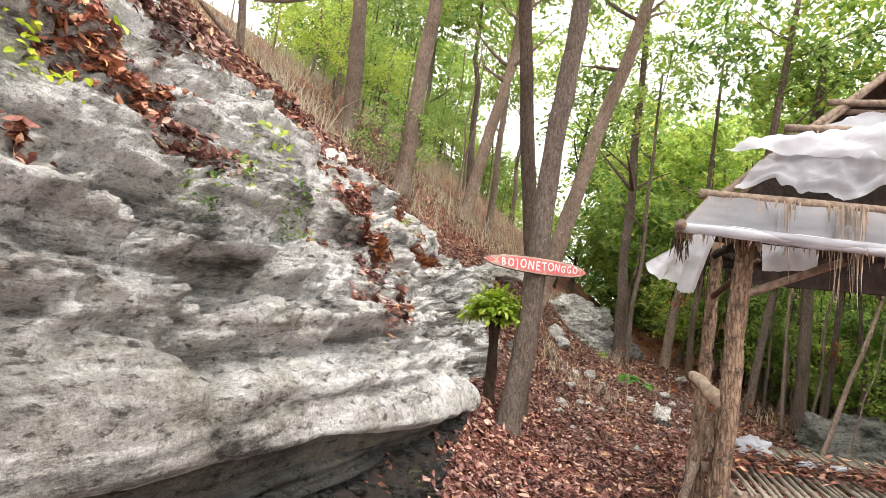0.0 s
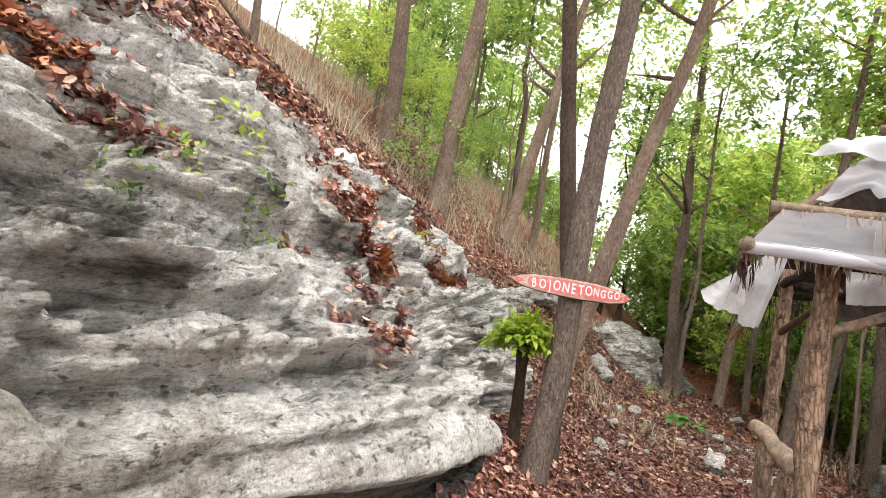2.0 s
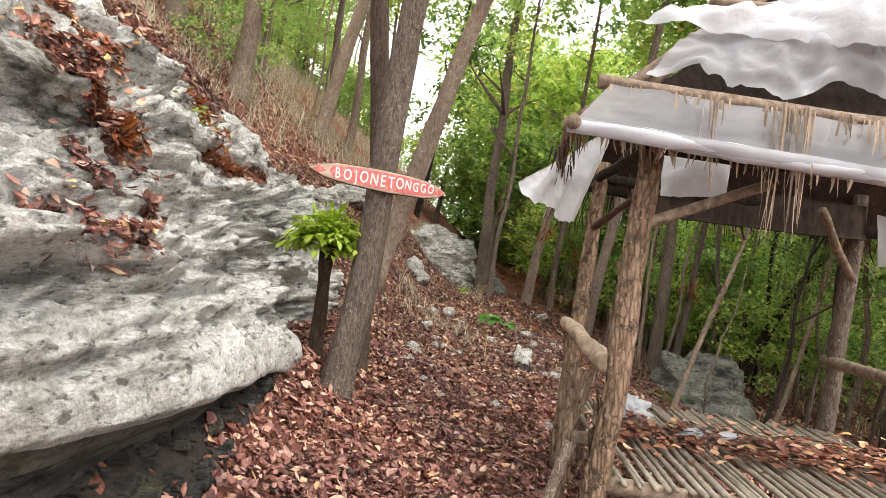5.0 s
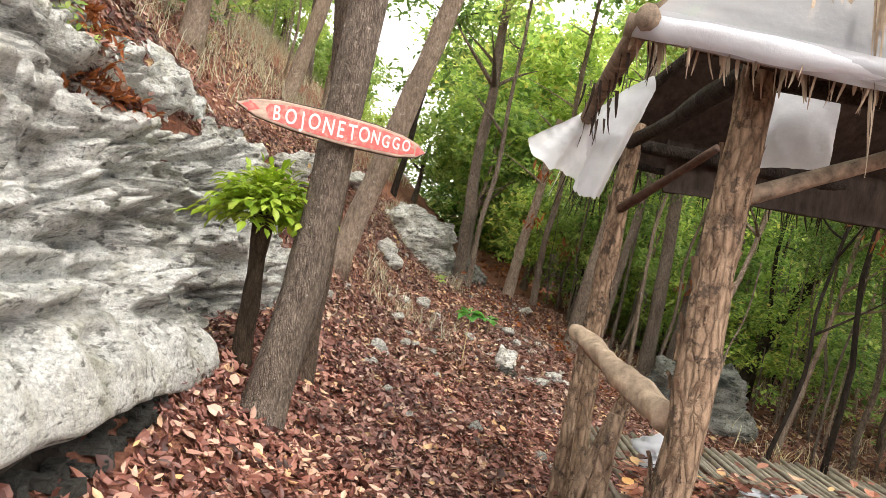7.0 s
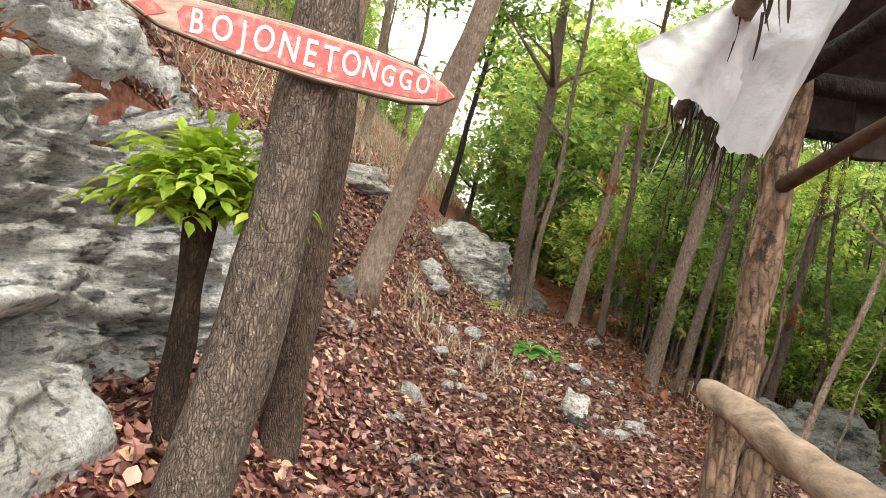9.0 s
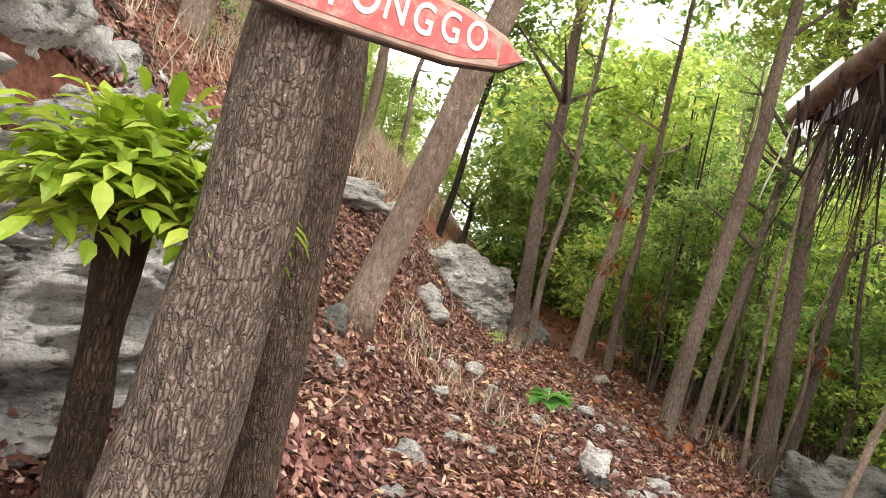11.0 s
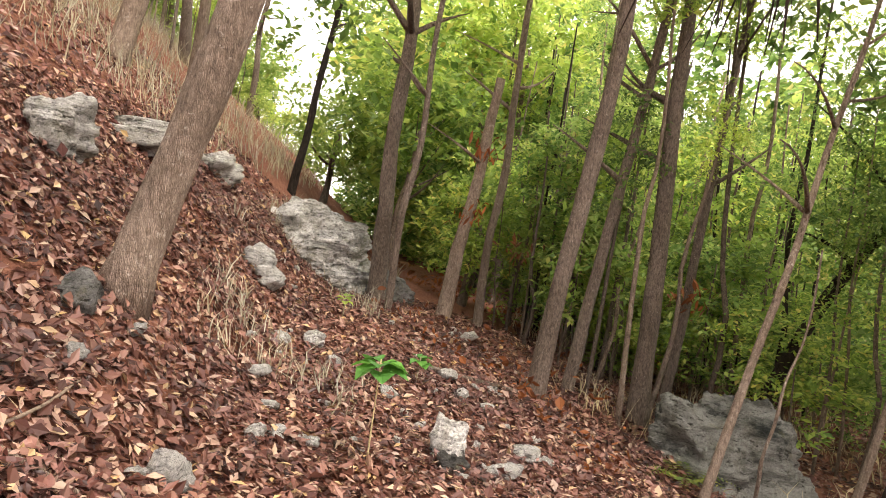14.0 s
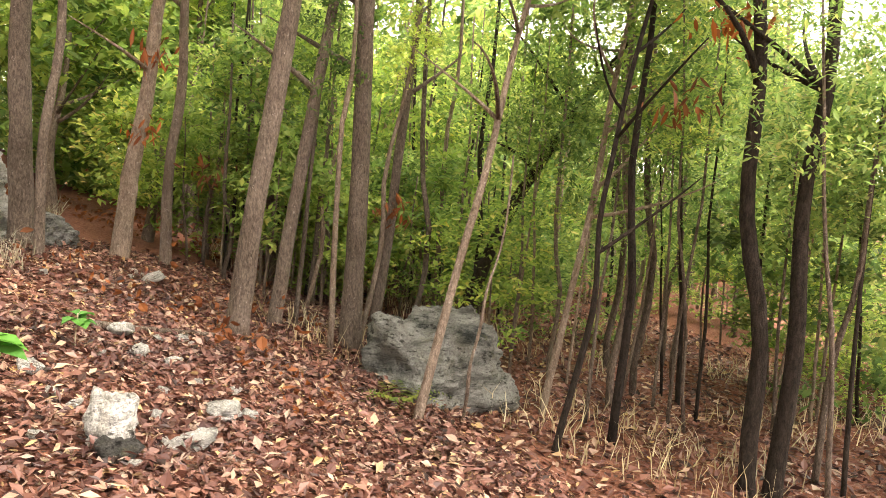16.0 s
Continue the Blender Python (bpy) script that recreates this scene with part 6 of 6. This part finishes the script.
def green_plant(x, y, h, n, size, label, mat, seed, name="green_plant"):
    r = np.random.default_rng(seed)
    z = float(land_z(x, y))
    root = empty(name, (x, y, z))
    tagged(root, label, "plant")
    line = trunk_line((0, 0, -0.05), (0.02, 0.0, h), 8, 0.02, seed)
    put("stem", tube_mesh("stem", line, np.linspace(0.007, 0.004, 8), M_STRAW, 6), root)
    for i in range(n):
        a = i * 2.4 + r.uniform(-0.3, 0.3)
        el = r.uniform(-0.5, 0.15)
        al = np.array([[np.cos(a) * np.cos(el), np.sin(a) * np.cos(el), np.sin(el)]])
        c = np.array([[0.02, 0, h - 0.03 * (i % 3)]]) + al * size * 0.55
        ac = np.cross([[0, 0, 1.0]], al)
        ac /= np.linalg.norm(ac)
        v, f = leaves_curled(c, np.array([size]), al, ac, np.cross(al, ac), np.array([-0.2]), 0.4)
        put("leaf", mesh_of("leaf", v, f, mat), root)


M_PLANT = leafy("broad_green_leaf", [(0, (0.05, 0.2, 0.04)), (1, (0.12, 0.32, 0.07))], 0.4, 0.5)
green_plant(3.02, 10.62, 0.68, 9, 0.2, "small plant with broad bright green leaves on a bare stem", M_PLANT, 3)
green_plant(4.05, 12.9, 0.3, 9, 0.14, "low green seedling among fallen leaves", M_PLANT, 4)
green_plant(3.55, 14.6, 0.3, 8, 0.12, "low yellow-green seedling among fallen leaves", M_GREEN_Y, 5)


def fern(x, y, size, seed):
    r = np.random.default_rng(seed)
    z = float(land_z(x, y))
    root = empty("fern", (x, y, z))
    tagged(root, "green fern with arching fronds beside the boulder", "fern")
    for i in range(8):
        a = i * 0.8 + r.uniform(-0.2, 0.2)
        k = np.linspace(0, 1, 14)[:, None]
        d = np.array([np.cos(a), np.sin(a), 0])
        pts = d * size * k + np.array([0, 0, 1.0]) * size * (0.9 * k - 0.8 * k ** 2)
        out = np.cross(d, [0, 0, 1.0])
        cs, als = [], []
        for j in range(2, 14):
            for s in (-1, 1):
                L = size * 0.3 * (1 - j / 15)
                al = out * s + d * 0.35 + np.array([0, 0, -0.15])
                al /= np.linalg.norm(al)
                cs.append((pts[j] + al * L * 0.5, L, al))
        c, L, al = (np.array(q) for q in zip(*cs))
        nr = np.tile([0, 0, 1.0], (len(c), 1))
        ac = np.cross(nr, al)
        v, f = leaves_flat(c, L, al, ac, nr, 0.16)
        put("frond", mesh_of("frond", v, f, M_FERN), root)


M_FERN = leafy("fern_leaf", [(0, (0.1, 0.17, 0.03)), (1, (0.24, 0.26, 0.06))], 0.4, 0.6)
fern(6.85, 12.1, 0.55, 1)


# ---- sticks, fallen wood ----
def stick(name, a, b2, r0, mat, label, seed, wob=0.03, cat="stick"):
    a, b2 = np.array([*a, float(land_z(*a)) + r0 + 0.02]), np.array([*b2, float(land_z(*b2)) + r0 + 0.02])
    ob = new(name, tube_mesh(name, trunk_line(a, b2, 10, wob, seed), np.linspace(r0, r0 * 0.6, 10), mat, 7, 0.15, seed))
    return tagged(ob, label, cat)


stick("stick", (1.17, 9.18), (1.41, 10.21), 0.01, M_POLE, "thin pale fallen stick on the leaves", 1, 0.08)
stick("stick", (1.2, 9.25), (1.55, 9.32), 0.016, M_BARK_P, "short pale fallen stick on the leaves", 2)
stick("stick", (4.3, 13.3), (5.5, 13.5), 0.035, M_BARK, "fallen branch lying across the leaves", 3, 0.06)
stick("stick", (0.95, 7.2), (1.25, 7.35), 0.012, M_BARK_P, "short pale fallen twig on leaves", 4)
stick("stick", (1.55, 9.0), (1.9, 9.7), 0.008, M_POLE, "thin brown fallen twig on leaves", 5, 0.06)
rock("stone", 1.22, 10.9, (0.13, 0.12, 0.14), M_ROCK2, "grey stone below the leaning tree", 71, 3, 0.3)

# pale twisted liana before the boulder
lian = np.array([[7.2, 11.55, float(land_z(7.2, 11.55)) - 0.05], [7.1, 11.4, -0.5], [7.05, 11.35, -0.25], [7.18, 11.34, 0.1], [7.2, 11.33, 0.45], [7.45, 11.33, 0.95], [7.6, 11.4, 1.9]])
kk = np.linspace(0, 6, 30)
ll = np.stack([curve(kk, np.arange(7), lian[:, j], 0.4) for j in range(3)], -1)
tagged(new("liana", tube_mesh("liana", ll, np.linspace(0.02, 0.01, 30), M_BARK_P, 7, 0.2, 3)), "pale twisted liana climbing before the boulder", "liana")

# withered red-brown leaf bunches hanging in the trees
def bunch(p, n, s, seed):
    r = np.random.default_rng(seed)
    c = np.array(p) + r.normal(size=(n, 3)) * np.array([s, s, s * 0.7])
    al, ac, nr = frames_for(n, 0.1, r)
    al[:, 2] -= 0.8
    v, f = leaves_curled(c, r.uniform(0.08, 0.16, n), al, ac, nr, r.normal(0, 0.2, n), 0.18)
    tagged(new("withered_leaves", mesh_of("withered_leaves", v, f, M_RUST)), "bunch of withered red-brown leaves caught on a trunk", "leaves")


for i, p in enumerate([(5.9, 16.25, 3.0), (5.75, 16.3, 2.0), (6.6, 16.1, 1.5), (8.2, 14.0, 1.1), (8.45, 10.05, 2.35), (8.6, 9.75, 3.0)]):
    bunch(p, 40, 0.16, 80 + i)


def rust_tuft(y0, v0, n, spread, label, seed):
    """Withered fern sprays standing out of a crack in the rock."""
    r = np.random.default_rng(seed)
    c, nn = cliff_surface(y0 + r.normal(0, spread, n), v0 + r.normal(0, spread * 0.35, n))
    al = nn * 0.6 + r.normal(size=(n, 3)) * 0.6 + np.array([0, 0, -0.3])
    al /= np.linalg.norm(al, axis=1)[:, None]
    up = r.normal(size=(n, 3)) * 0.5 + np.array([0, 0, 1.0])
    ac = np.cross(up, al)
    ac /= np.linalg.norm(ac, axis=1)[:, None]
    size = r.uniform(0.06, 0.13, n)
    v, f = leaves_curled(c + nn * 0.02 + al * size[:, None] * 0.4, size, al, ac, np.cross(al, ac), r.normal(-0.1, 0.25, n), 0.12)
    tagged(new("rust_fern_tuft", mesh_of("rust_fern_tuft", v, f, M_RUST)), label, "fern", kind="stuff")


rust_tuft(6.82, 1.68, 300, 0.085, "rust-brown withered fern hanging from the rock", 201)
rust_tuft(5.14, 1.54, 130, 0.06, "rust-brown withered fern in a hole of the rock", 202)
rust_tuft(7.4, 1.98, 260, 0.12, "rust-brown withered fern at the rock's top", 203)
